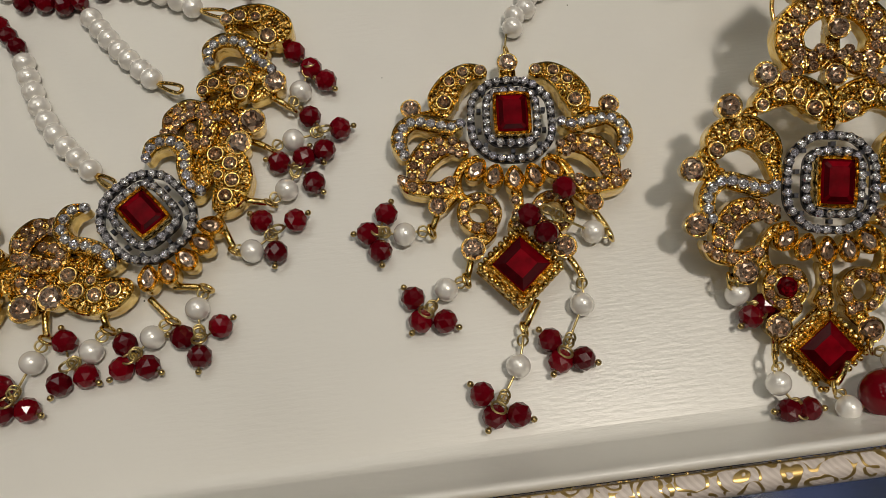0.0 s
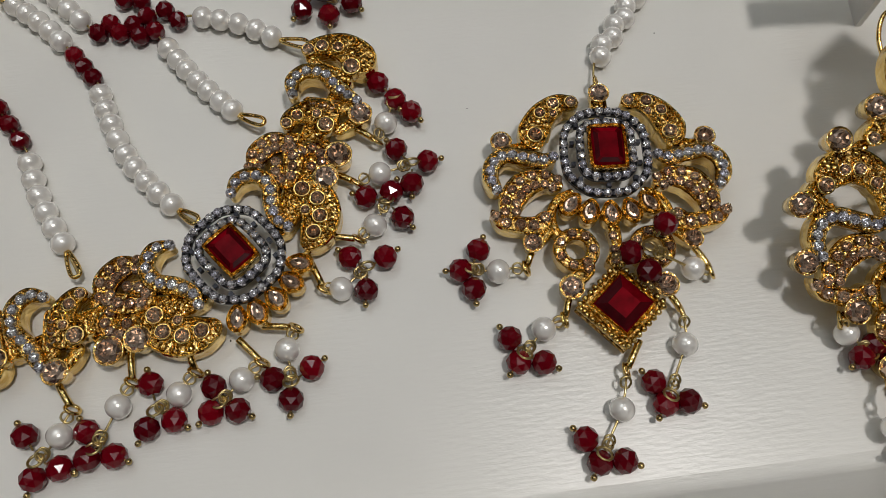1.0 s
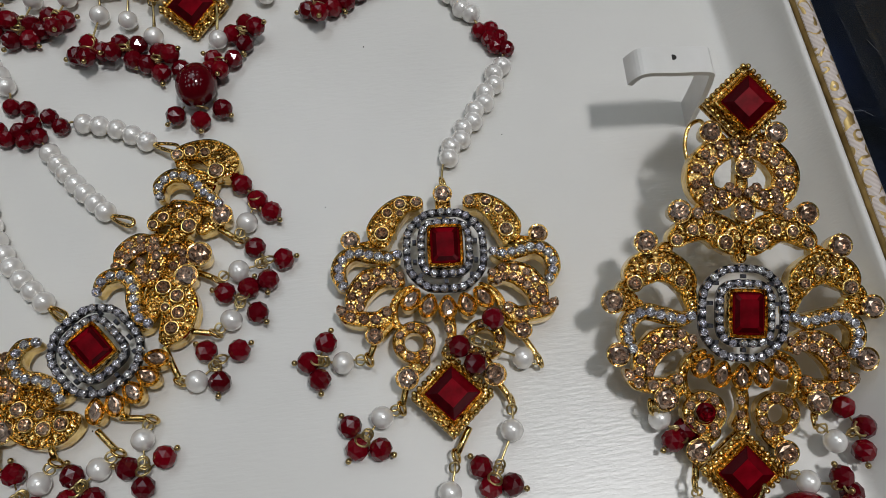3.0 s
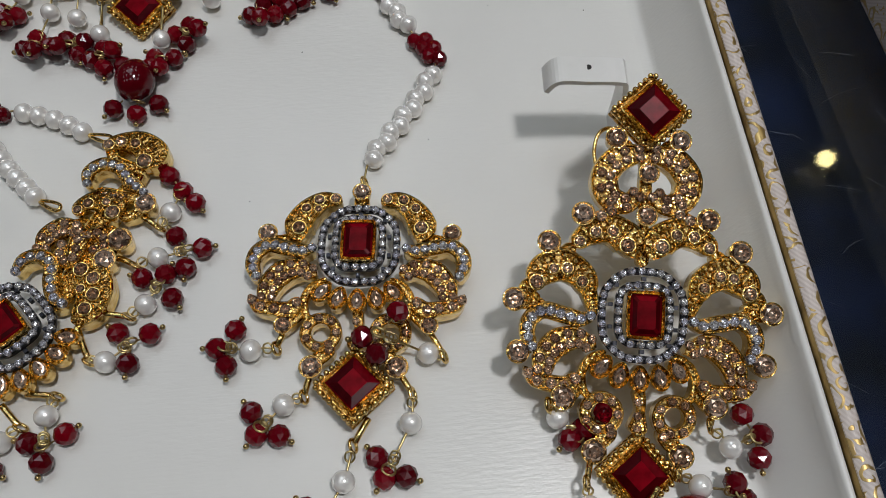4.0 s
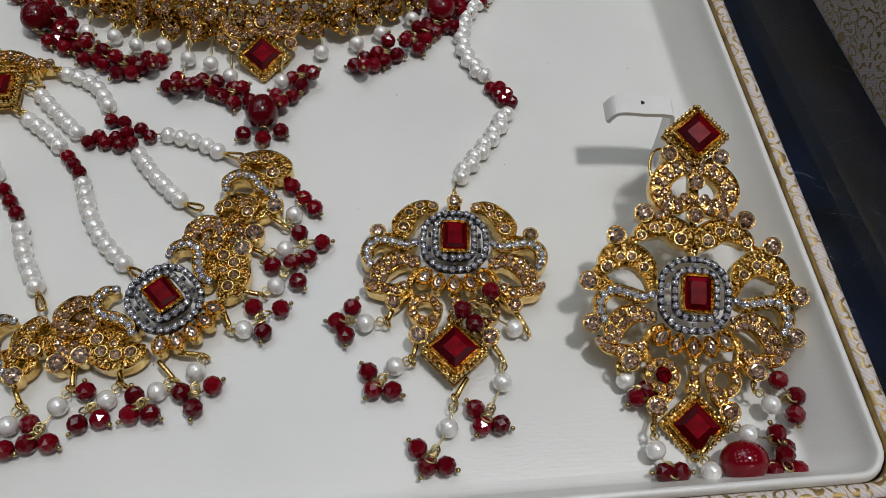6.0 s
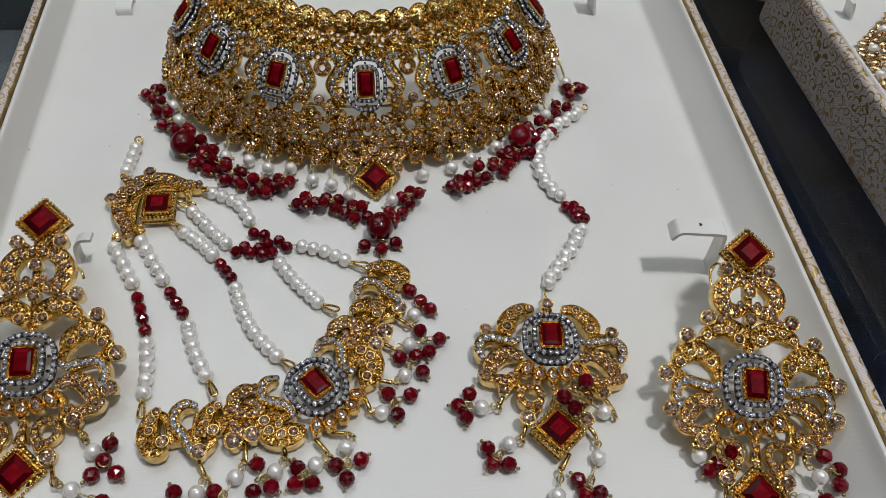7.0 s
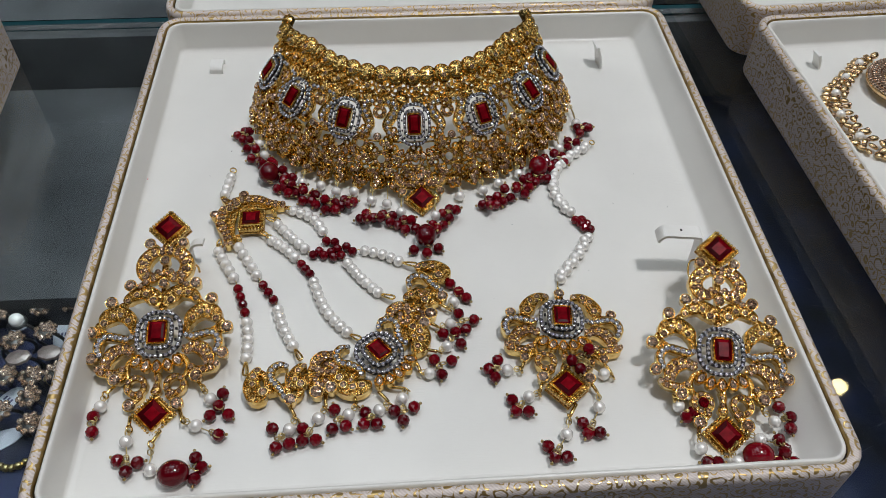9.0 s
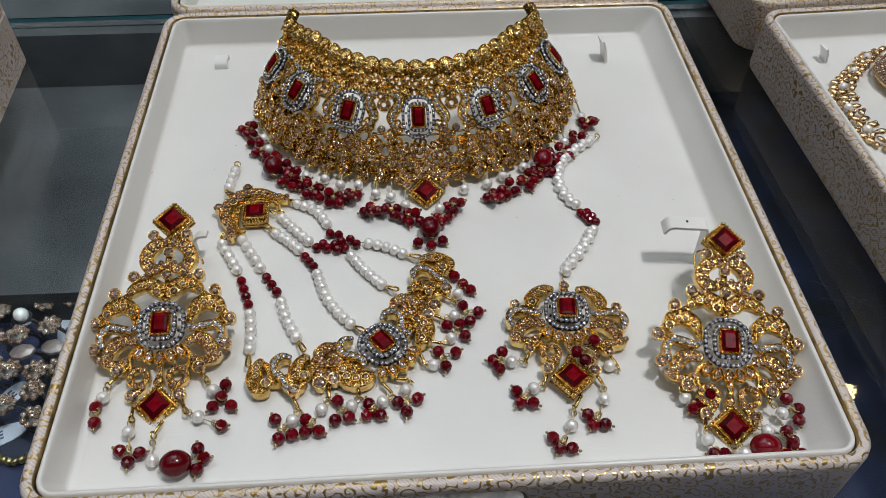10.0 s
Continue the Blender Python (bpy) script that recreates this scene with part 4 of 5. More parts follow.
for s in (-1, 1):
    scroll(fan, mirrored(HOOKED, s), [0.7, 1.4, 1.5, 1.5, 1.5, 1.4, 0.9], -3.6, -0.2)
    stones_on(fan, mirrored(HOOKED, s), 10, STONE_W, -0.05, 1.12)
    scroll(fan, mirrored(BEAN, s), [2.4, 3.2, 3.4, 3.0, 1.4], -4.2, -0.7, name="bean_scroll")
    for x, y, k in ((17.4, 0.2, 1.3), (18.2, -3.2, 1.2), (16.2, -6.2, 1.2), (13.2, -7.8, 1.2), (15.0, -3.4, 0.8)):
        ringed_stone(fan, s * x, y, -0.6, k)
    scroll(fan, mirrored(FEATHER, s), [1.0, 2.2, 2.3, 1.6], -4.0, -0.8, name="feather")
    for off in (-0.95, 0.95):
        stones_on(fan, mirrored(FEATHER, s), 5, STONE_C, -0.68, 1.05, 0.08, offset=off)
    scroll(fan, mirrored(FEATHER_LOW, s), [1.7, 1.9, 1.6, 1.4, 0.9], -4.0, -0.7, name="feather")
    stones_on(fan, mirrored(FEATHER_LOW, s), 7, STONE_C, -0.55, 1.1)
    scroll(fan, mirrored([(22.4, 6.4), (24.8, 5.0), (24.2, 2.0), (21.6, 2.6)], s), [1.2, 1.5, 1.5, 1.1], -4.0, -1.0, name="feather")
    stones_on(fan, mirrored([(22.4, 6.4), (24.8, 5.0), (24.2, 2.0), (21.6, 2.6)], s), 5, STONE_C, -0.85, 1.05)
    spine = [(8.0, -3.0), (13.0, -1.0), (18.5, 2.5), (24.0, 6.5), (29.5, 9.0), (35.0, 10.5), (41.0, 14.0)]
    scroll(fan, mirrored(spine, s), [1.6, 2.3, 2.6, 2.4, 2.2, 1.6, 1.4], -4.6, -1.7, name="spine")
    scroll(fan, mirrored([(30.0, 14.5), (31.6, 12.0), (33.6, 9.0), (36.0, 7.0)], s), [1.0, 1.4, 1.5, 1.2], -4.4, -1.3, name="stem")
    stones_on(fan, mirrored([(31.0, 13.0), (33.4, 9.2)], s), 3, STONE_C, -1.15, 1.05)
    scroll(fan, mirrored([(38.2, 22.0), (37.4, 18.5), (38.8, 14.5), (40.5, 11.5)], s), [1.0, 1.3, 1.4, 1.2], -4.4, -1.4, name="stem")
    cup(fan, s * 27.1, 0.9, -1.0, 1.3)
    cup(fan, s * 22.2, -1.0, -0.9, 1.2)
    cup(fan, s * 36.0, 4.4, -0.8, 1.15)
    scroll(fan, mirrored(CURL, s), [1.2, 1.7, 2.3, 2.8, 2.2], -4.2, -0.7, name="comma_scroll")
    for x, y, k in ((24.4, 12.8, 0.9), (27.0, 12.6, 1.0), (29.6, 7.2, 1.35), (30.0, 10.2, 0.8)):
        ringed_stone(fan, s * x, y, -0.6, k)
    scroll(fan, mirrored(HOOKED_END, s), [0.8, 1.4, 1.5, 1.5, 1.5, 1.4, 0.9], -3.6, -0.2)
    stones_on(fan, mirrored(HOOKED_END, s), 10, STONE_W, -0.05, 1.12)
    scroll(fan, mirrored(COMMA_END, s), [1.3, 2.1, 2.8, 3.3, 2.8], -4.2, -0.6, name="comma_scroll")
    for x, y, k in ((38.4, 22.2, 1.1), (40.9, 20.9, 1.1), (43.0, 18.4, 1.0), (41.8, 13.2, 1.5)):
        ringed_stone(fan, s * x, y, -0.5, k)
    scroll(fan, mirrored([(20.5, 12.5), (24.0, 10.0), (27.0, 4.0), (24.0, 0.0), (18.0, -1.0)], s), [0.8, 1.0, 1.2, 1.2, 1.0], -4.4, -2.4, name="stem")
    scroll(fan, mirrored([(30.0, 6.0), (33.5, 4.5), (37.0, 5.0)], s), [1.2, 1.2, 1.0], -4.4, -2.0, name="stem")
FAN_DROPS = [
    ((-20.5, -36.9, 2.5), (-18.3, -33.2, 2.5), (-19.0, -23.9, 2.4), (-15.9, -28.1, 2.4), (-13.1, -31.3, 2.4)),
    ((-25.0, -45.4, 2.5), (-20.5, -44.0, 2.5), (-16.9, -39.2, 2.4), (-11.1, -42.5, 2.4), (-14.6, -46.8, 2.4)),
    ((-25.7, -56.9, 2.5), (-22.5, -54.5, 2.5), (-23.6, -48.5, 2.4), (-18.7, -48.0, 2.4), (-17.1, -53.6, 2.4)),
    ((-32.9, -65.9, 2.5), (-29.8, -66.2, 2.5), (-27.7, -60.3, 2.4), (-21.2, -61.0, 2.4), (-25.3, -67.0, 2.4)),
    ((-38.5, -72.5, 2.5), (-40.3, -76.2, 2.5), (-36.2, -80.0, 2.4), (-43.2, -81.2, 2.4), (-40.2, -85.2, 2.4)),
]
FAN_DROPS_LOW = [
    ((-44.9, -78.0, 2.5), (-48.6, -80.6, 2.5), (-53.6, -81.2, 2.4), (-54.2, -85.7, 2.4), (-49.5, -85.9, 2.4)),
    ((-56.6, -78.3, 2.5), (-59.6, -81.8, 2.5), (-64.6, -79.4, 2.4), (-65.3, -87.1, 2.4), (-60.5, -86.2, 2.4)),
    ((-67.7, -78.7, 2.5), (-70.2, -82.6, 2.5), (-75.6, -86.3, 2.4), (-75.5, -90.9, 2.4), (-70.8, -91.0, 2.4)),
    ((-78.1, -82.1, 2.5), (-80.2, -86.4, 2.5), (-86.2, -85.7, 2.4), (-84.5, -93.1, 2.4), (-80.0, -91.9, 2.4)),
]
for row in FAN_DROPS + FAN_DROPS_LOW:
    dangle(fan, fan_in, row)
STRINGS = [
    ([(-116.0, 1.5), (-110.5, -9.0), (-106.2, -17.2)], 5, [(-105.4, -19.4), (-100.2, -35.4)], 4, [(-100.0, -36.4), (-98.4, -47.0), (-98.2, -57.0)], 5, (-97.6, -63.0)),
    ([(-108.0, 3.6), (-102.0, -7.0), (-96.8, -16.4)], 5, [(-96.0, -18.0), (-89.0, -29.6)], 3, [(-88.4, -31.2), (-85.6, -41.0), (-80.2, -52.2)], 6, (-77.8, -57.4)),
    ([(-94.2, 5.6), (-87.0, -0.8), (-81.8, -7.0)], 5, [(-81.0, -8.0), (-75.2, -16.6)], 3, [(-75.0, -17.6), (-71.0, -30.0), (-66.4, -38.4), (-59.4, -46.6)], 9, (-55.9, -49.6)),
    ([(-92.4, 15.2), (-85.0, 6.0), (-77.6, -2.4)], 6, [(-76.4, -3.4), (-69.0, -4.4), (-63.0, -7.0)], 6, [(-61.8, -8.8), (-55.0, -18.8), (-47.2, -27.6)], 7, (-42.6, -30.4)),
    ([(-86.9, 22.8), (-76.4, 16.6), (-70.8, 7.0)], 6, [(-70.2, 5.0), (-65.0, -0.6), (-57.0, -2.8)], 5, [(-55.6, -2.9), (-46.0, -6.2), (-38.0, -11.2)], 5, (-33.0, -13.6)),
]
for first, n1, red, n2, second, n3, end in STRINGS:
    strand(fan, fan_in, first, n1, PEARL_SMALL)
    strand(fan, fan_in, red, n2, RED_SMALL, 1.1 if n2 > 4 else 0.0)
    strand(fan, fan_in, second, n3, PEARL_SMALL)
    thread(fan, fan_in, [*first, *red, *second, end])
    a, b = Vector((*second[-1], 2.3)), Vector((*end, 3.6))
    bm = bmesh.new()
    d = (b - a).normalized()
    side = Vector((-d.y, d.x, 0))
    tube(bm, [fan_in @ (p * K) / K for p in (a, a.lerp(b, 0.5) + side * 0.75, b + side * 0.9, b + d * 0.9, b - side * 0.9, a.lerp(b, 0.5) - side * 0.75)], 0.42, 8, 0.4, True)
    part("end_loop", bm, GOLD_PLAIN, fan, smooth=True)
strand(fan, fan_in, [(-114.4, 47.0), (-116.5, 32.2)], 4, PEARL_SMALL)
thread(fan, fan_in, [(-114.3, 49.5), (-116.6, 30.0)])
part("end_ring", HOOK, None, fan, at=along(fan_in @ (Vector((-114.2, 49.6, 2.2)) * K) / K, (0.1, -0.3, 0.9)))
# the clasp that gathers the strings
for a, b in (((-94.7, 7.0), (-98.5, 9.3)), ((-92.1, 15.4), (-96.4, 17.2)), ((-108.1, 3.9), (-107.4, 7.6)), ((-115.3, 2.1), (-115.0, 5.4)), ((-86.9, 22.8), (-90.0, 23.6))):
    bm = bmesh.new()
    p, q = Vector((*a, 2.6)), Vector((*b, 3.2))
    d = (q - p).normalized()
    side = Vector((-d.y, d.x, 0)) * 0.8
    tube(bm, [fan_in @ (v * K) / K for v in (p, p.lerp(q, 0.5) + side, q, p.lerp(q, 0.5) - side)], 0.4, 8, 0.4, True)
    part("end_loop", bm, GOLD_PLAIN, fan, smooth=True)
CLASP = fan_in @ basis((-102.1, 14.2, 6.0), (1, 0.02, 0), (-0.02, 1, 0))
clasp = new("clasp")
clasp.parent, clasp.matrix_basis, clasp.empty_display_size = fan, CLASP, 0.01
tagged(clasp, "square red gem clasp with arched gold scrolls")
sq = part("gem_frame", square_frame(3.9), None, clasp, at=spot(0, 0, 0.2, 45, 0.95))
part("granulation", granules(3.9), None, sq)
part("gem", SQUARE, None, clasp, at=spot(0, 0, 0.6, 45, 0.95))
for f in (1, -1):
    def flip(pts, f=f):
        return pts if f > 0 else [(-y, -x) for x, y in pts]
    arch = flip([(-9.5, 12.0), (-4.0, 13.0), (2.0, 12.6), (8.0, 9.8), (14.0, 8.8)])
    scroll(clasp, arch, [1.6, 2.4, 2.2, 1.7, 1.3], -4.4, -1.0, name="arch")
    for off in (-0.9, 0.9):
        stones_on(clasp, arch, 8, STONE_C, -0.85, 1.05, 0.05, offset=off)
    scroll(clasp, flip([(-3.0, 9.5), (3.0, 9.4), (8.0, 7.6), (9.5, 4.0)]), [0.7, 0.8, 0.9, 0.9], -4.4, -1.4, name="stem")
    x, y = flip([(-4.5, 16.0)])[0]
    cup(clasp, x, y, -0.8, 1.05)
    x, y = flip([(-7.0, 9.8)])[0]
    ringed_stone(clasp, x, y, -0.6, 1.3)
for f in (1, -1):
    fill = [(-7.5, 7.5), (-1.0, 8.6), (6.0, 8.2), (10.0, 7.6)] if f > 0 else [(-7.5, 7.5), (-8.6, 1.0), (-8.2, -6.0), (-7.6, -10.0)]
    scroll(clasp, fill, [1.4, 1.6, 1.4, 1.0], -4.6, -1.8, name="stem")
scroll(clasp, [(-14.0, 14.4), (-10.5, 11.2), (-6.5, 6.8)], [0.7, 2.0, 1.6], -4.4, -1.0, name="stem")
stones_on(clasp, [(-12.5, 13.0), (-7.5, 8.0)], 3, STONE_C, -0.85, 1.2)
for x, y in ((-12.6, -12.4), (-5.2, -9.0), (7.8, -8.6), (10.6, 1.4), (15.6, 8.0), (-13.6, 16.2)):
    part("hook_ring", HOOK, None, clasp, at=along((x, y, -2.6), (0.3, 0.3, 0.9)))

# ---- earrings ----
UPPER_COMMA = [(13.8, 12.3), (11.0, 15.0), (6.8, 16.3), (2.9, 14.0), (1.5, 10.6)]
MIDDLE_COMMA = [(21.6, 4.2), (19.2, 7.3), (15.5, 8.4), (11.7, 6.3), (10.2, 2.6)]
CROWN = [(0.8, 32.8), (5.4, 31.6), (8.2, 27.6), (7.3, 23.3), (3.8, 22.0), (1.4, 24.6)]


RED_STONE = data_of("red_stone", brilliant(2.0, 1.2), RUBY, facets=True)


def earring(m, label, drops, wire_path, lone_reds=(), top=41.8, loop_stone=False):
    """top: how far the upper square lies from the middle gem."""
    k = (top - 12) / 29.8

    def up(pts):
        return [(x, y if y < 12 else 12 + (y - 12) * k) for x, y in pts]
    e = thing("earring", m, label, "earring", "pair of earrings")
    inv = m.inverted()
    halo_gem(e, spot(0, -0.5, 0))
    petals(e, spot(0, 0.4, 0))
    swan_sides(e)
    for s in (-1, 1):
        for pts, w in ((UPPER_COMMA, [1.5, 2.2, 2.7, 3.0, 1.9]), (MIDDLE_COMMA, [1.9, 2.9, 2.9, 2.5, 1.7])):
            scroll(e, up(mirrored(pts, s)), w, -3.8, -0.6, name="comma_scroll")
        for x, y, q in ((12.6, 13.3, 1.0), (9.6, 15.5, 1.0), (6.2, 15.7, 1.0), (3.3, 13.0, 1.3), (20.6, 4.8, 1.25), (17.4, 7.6, 0.9), (14.8, 7.8, 1.0), (11.8, 5.4, 1.0)):
            ringed_stone(e, *up([(s * x, y)])[0], -0.5, q)
        for x, y, q in ((18.6, 12.8, 1.0), (24.8, 1.2, 1.0), (23.6, -8.8, 1.0), (14.5, -17.0, 1.05), (8.3, -26.8, 1.05), (12.2, 19.2, 1.0), (6.3, 35.8, 0.95)):
            cup(e, *up([(s * x, y)])[0], -0.4, q * 1.12)
        scroll(e, mirrored([(11.2, 5.4), (10.2, 3.0), (9.4, 0.6), (9.0, -1.2)], s), [1.5, 1.5, 1.2, 0.8], -3.8, -0.9, name="comma_tail")
        scroll(e, mirrored([(21.0, 5.2), (22.4, 2.8), (21.0, 0.8), (18.8, 1.0)], s), [1.6, 1.6, 1.2, 0.8], -3.8, -0.9, name="comma_tail")
        scroll(e, mirrored([(13.6, 12.6), (15.6, 10.4), (17.6, 8.6)], s), [1.2, 1.4, 1.3], -3.8, -1.3, name="stem")
        scroll(e, mirrored([(14.0, 12.0), (16.5, 11.0), (18.6, 12.4)], s), [1.0, 1.0, 0.9], -3.8, -1.6, name="stem")
        scroll(e, mirrored([(20.0, 2.6), (22.5, 0.4), (24.8, 1.0)], s), [1.0, 0.9, 0.9], -3.8, -1.6, name="stem")
        scroll(e, mirrored([(20.5, -8.0), (23.6, -8.6)], s), [0.9, 0.9], -3.8, -1.6, name="stem")
        scroll(e, up(mirrored(CROWN, s)), [1.5, 2.4, 2.5, 2.4, 2.0, 1.3], -3.6, -0.5, name="crown_scroll")
        for off in (-0.85, 0.85):
            stones_on(e, up(mirrored(CROWN, s)), 8, STONE_C, -0.38, 1.05, 0.04, offset=off)
        scroll(e, up(mirrored([(6.8, 23.5), (6.6, 20.2), (9.6, 18.6), (12.0, 19.0)], s)), [1.5, 1.5, 1.1, 0.9], -3.6, -0.7, name="crown_scroll")
        stones_on(e, up(mirrored([(6.8, 22.6), (6.6, 20.2), (8.8, 18.8)], s)), 3, STONE_C, -0.55, 1.2)
        scroll(e, up(mirrored([(7.2, 20.0), (5.6, 17.8), (4.8, 15.8)], s)), [1.0, 1.0, 1.0], -3.6, -1.5, name="stem")
        scroll(e, up(mirrored([(3.0, 34.0), (5.0, 35.4), (6.3, 35.8)], s)), [0.9, 0.9, 0.8], -3.6, -1.5, name="stem")
    cup(e, *up([(0.2, 28.4)])[0], 0.2, 1.0)
    cup(e, *up([(0.2, 19.4)])[0], -0.2, 1.0)
    scroll(e, up([(0, 36.0), (0, 30.5), (0, 23.0), (0, 19.0)]), [2.2, 1.0, 1.2, 1.0], -3.6, -1.4, name="stem")
    scroll(e, up([(0, 19.0), (0, 14.0), (0, 9.0)]), [0.8, 1.0, 1.2], -3.6, -1.8, name="stem")
    square_set(e, spot(0.5, top, 0.3))
    square_set(e, spot(0.4, -30.6, 0.2))
    if loop_stone:
        part("red_stone", RED_STONE, None, e, "small red stone in the loop", at=spot(-6.6, -19.5, -1.0))
    for row in drops:
        dangle(e, inv, row)
    for x, y, z, big in lone_reds:
        p = inv @ (Vector((x, y, z)) * K) / K
        if big:
            part("red_drop_bead", BIG_RED, None, e, "large glossy red drop bead", at=along(p, (1, 0.15, 0.0), 1.0))
        else:
            part("pearl", PEARL_BIG, None, e, at=along(p, (1, 0.3, 0.1)))
    bm = bmesh.new()
    tube(bm, wire_path, 0.42, 8, 0.5)
    part("ear_wire", bm, GOLD_PLAIN, e, smooth=True)
    return e


RIGHT = basis((76.6, -69.7, 13.5), (0.9877, -0.1564, 0), (0.150, 0.930, 0.335))
earring(RIGHT, "long gold earring with red gems propped against a strap", [
    ((87.0, -91.0, 6.0), (90.4, -95.1, 5.0), (94.5, -88.9, 4.0), (97.3, -93.1, 4.0), (95.7, -97.5, 4.0)),
    ((79.5, -99.0, 5.0), (83.0, -101.6, 5.0), (90.0, -101.5, 4.0), (91.4, -104.6, 3.0)),
    ((62.0, -99.0, 5.0), (61.9, -103.2, 4.0), (63.0, -108.0, 3.0), (66.5, -108.2, 3.0)),
    ((71.5, -105.0, 4.0), (73.0, -108.9, 4.0), (90.1, -106.6, 4.5), (92.7, -109.8, 3.0), (87.3, -109.2, 3.0)),
    ((57.0, -84.0, 6.0), (58.8, -86.1, 3.5), (60.5, -90.5, 3.0), (63.5, -88.5, 3.0)),
], [(-6.5, 21.0, -3.0), (-8.2, 26.0, -4.5), (-9.8, 31.5, -5.0), (-9.0, 36.0, -5.4), (-6.2, 37.6, -6.5), (-4.4, 35.0, -9.0), (-4.6, 30.0, -11.0)],
    [(80.4, -107.4, 5.0, True)], 39.8, True)
LEFT = basis((-129.4, -48.2, 11.4), (1.0, 0.004, 0), (-0.003, 0.955, 0.297))
earring(LEFT, "long gold earring with red gems lying beside the pearl strings", [
    ((-146.5, -69.5, 4.0), (-147.7, -73.6, 3.0), (-149.6, -77.2, 2.5), (-148.6, -83.3, 2.5)),
    ((-135.6, -83.5, 3.5), (-135.9, -88.0, 3.0), (-137.7, -94.7, 2.5), (-134.1, -99.1, 2.5), (-130.7, -95.9, 2.5)),
    ((-127.0, -90.0, 3.5), (-125.8, -99.2, 3.0), (-111.4, -95.3, 2.5), (-108.9, -99.0, 2.5), (-110.7, -103.1, 2.5)),
    ((-112.0, -68.6, 4.0), (-109.2, -72.7, 3.0), (-105.1, -70.4, 2.5), (-106.0, -75.4, 2.5), (-108.6, -79.3, 2.5), (-102.1, -79.2, 2.5)),
    ((-117.5, -81.0, 3.5), (-112.9, -83.3, 3.0), (-104.6, -87.1, 2.5)),
], [(6.0, 23.0, -3.0), (7.4, 27.0, -4.5), (9.2, 29.5, -5.2), (11.2, 28.4, -5.4), (12.0, 26.0, -5.8)],
    [(-117.4, -101.8, 4.8, True)], 43.0)

# ---- choker ----
RINGS = ((80.0, 70.0, 100.0, 4.0), (67.5, 55.0, 105.4, 25.0), (54.5, 60.5, 128.5, 41.0))


def choker_point(a, w):
    """The collar's surface: angle from the front in degrees; 0 at the hem, 1 at the gems, 2 at the top."""
    k = ((w - 1) * (w - 2) / 2, -w * (w - 2), w * (w - 1) / 2)
    rx, ry, yc, z = (sum(f * ring[i] for f, ring in zip(k, RINGS)) for i in range(4))
    t = radians(a)
    return Vector((-30.2 + rx * math.sin(t), yc - ry * math.cos(t), z))


def on_choker(a, w, turn=0.0, size=1.0, lift=0.0, flip=False):
    p = choker_point(a, w)
    u = choker_point(a + 1, w) - choker_point(a - 1, w)
    v = choker_point(a, w + 0.05) - choker_point(a, w - 0.05)
    m = basis(p, u, v)
    return m @ spot(0, 0, lift, turn, size, flip)


choker = thing("choker", Matrix.Identity(4), "wide gold choker set with red gems and fringed with red beads", "choker")
GEM_ANGLES = (-77, -53, -27, 0, 27, 53, 77)
for a in GEM_ANGLES:
    m = on_choker(a, 1.0, 0, 0.86, 1.2) @ Matrix.Diagonal((1.0, 1.22, 1.0, 1.0))
    part("outer_halo", halo_mesh("outer"), None, choker, at=m)
    inner = part("inner_halo", halo_mesh("inner"), None, choker, at=m)
    part("gem_bezel", halo_mesh("bezel"), None, choker, at=m)
    part("gem", GEM, None, choker, at=m @ spot(0, 0, 2.0))
    stones_on(choker, smooth_outline(7.8, 8.4, 4.1), 29, STONE_W, 0.3, 0.86, closed=True, at=m)
    stones_on(inner, smooth_outline(4.85, 5.6, 1.9), 19, STONE_W, 1.3, 0.86, closed=True)
    petals(choker, on_choker(a, 0.9, 0, 0.9, 0.6))


@cached
def bud_mesh(kind):
    bm = bmesh.new()
    rnd = random.Random(5 if kind == "big" else 9)
    r = 3.8 if kind == "big" else 3.0
    lathe(bm, [(r * 1.0, -2.2), (r * 1.02, -0.6), (r * 0.86, 0.5), (r * 0.5, 1.3), (0, 1.6)], 14, sy=1.1)
    strip(bm, [(r * 0.98 * math.cos(k * 0.7 - 0.6), r * 1.08 * math.sin(k * 0.7 - 0.6)) for k in range(7)], [0.45, 0.45], -1.5, 0.4, 0.4, 0.4)
    strip(bm, [(r * 0.55 * math.cos(k * 0.8 + 2.2), r * 0.6 * math.sin(k * 0.8 + 2.2)) for k in range(6)], [0.35, 0.35], -1.0, 1.3, 0.3, 0.4)
    for i in range(26):
        t, q = rnd.uniform(0, math.tau), rnd.uniform(0.3, 0.9)
        ball(bm, (r * q * math.cos(t), r * 1.05 * q * math.sin(t), 1.7 - 1.5 * q * q), rnd.uniform(0.45, 0.85), 6, 4)
    return data_of("bud", bm, GOLD_PLAIN)


@cached
def flower_mesh(seed):
    bm = bmesh.new()
    rnd = random.Random(seed)
    for i in range(5):
        t = i * math.tau / 5 + rnd.uniform(-0.2, 0.2)
        r = 2.1
        strip(bm, [(r * math.cos(t) + 1.3 * math.cos(t + k * 1.05), r * math.sin(t) + 1.3 * math.sin(t + k * 1.05)) for k in range(6)], [0.5, 0.5], -1.8, 0.2 + rnd.uniform(-0.5, 0.6), 0.35, 0.4, True)
    for i in range(12):
        t, q = rnd.uniform(0, math.tau), rnd.uniform(0.5, 3.4)
        ball(bm, (q * math.cos(t), q * math.sin(t), rnd.uniform(-0.4, 0.7)), rnd.uniform(0.4, 0.7), 6, 4)
    return data_of("flower", bm, GOLD_PLAIN)


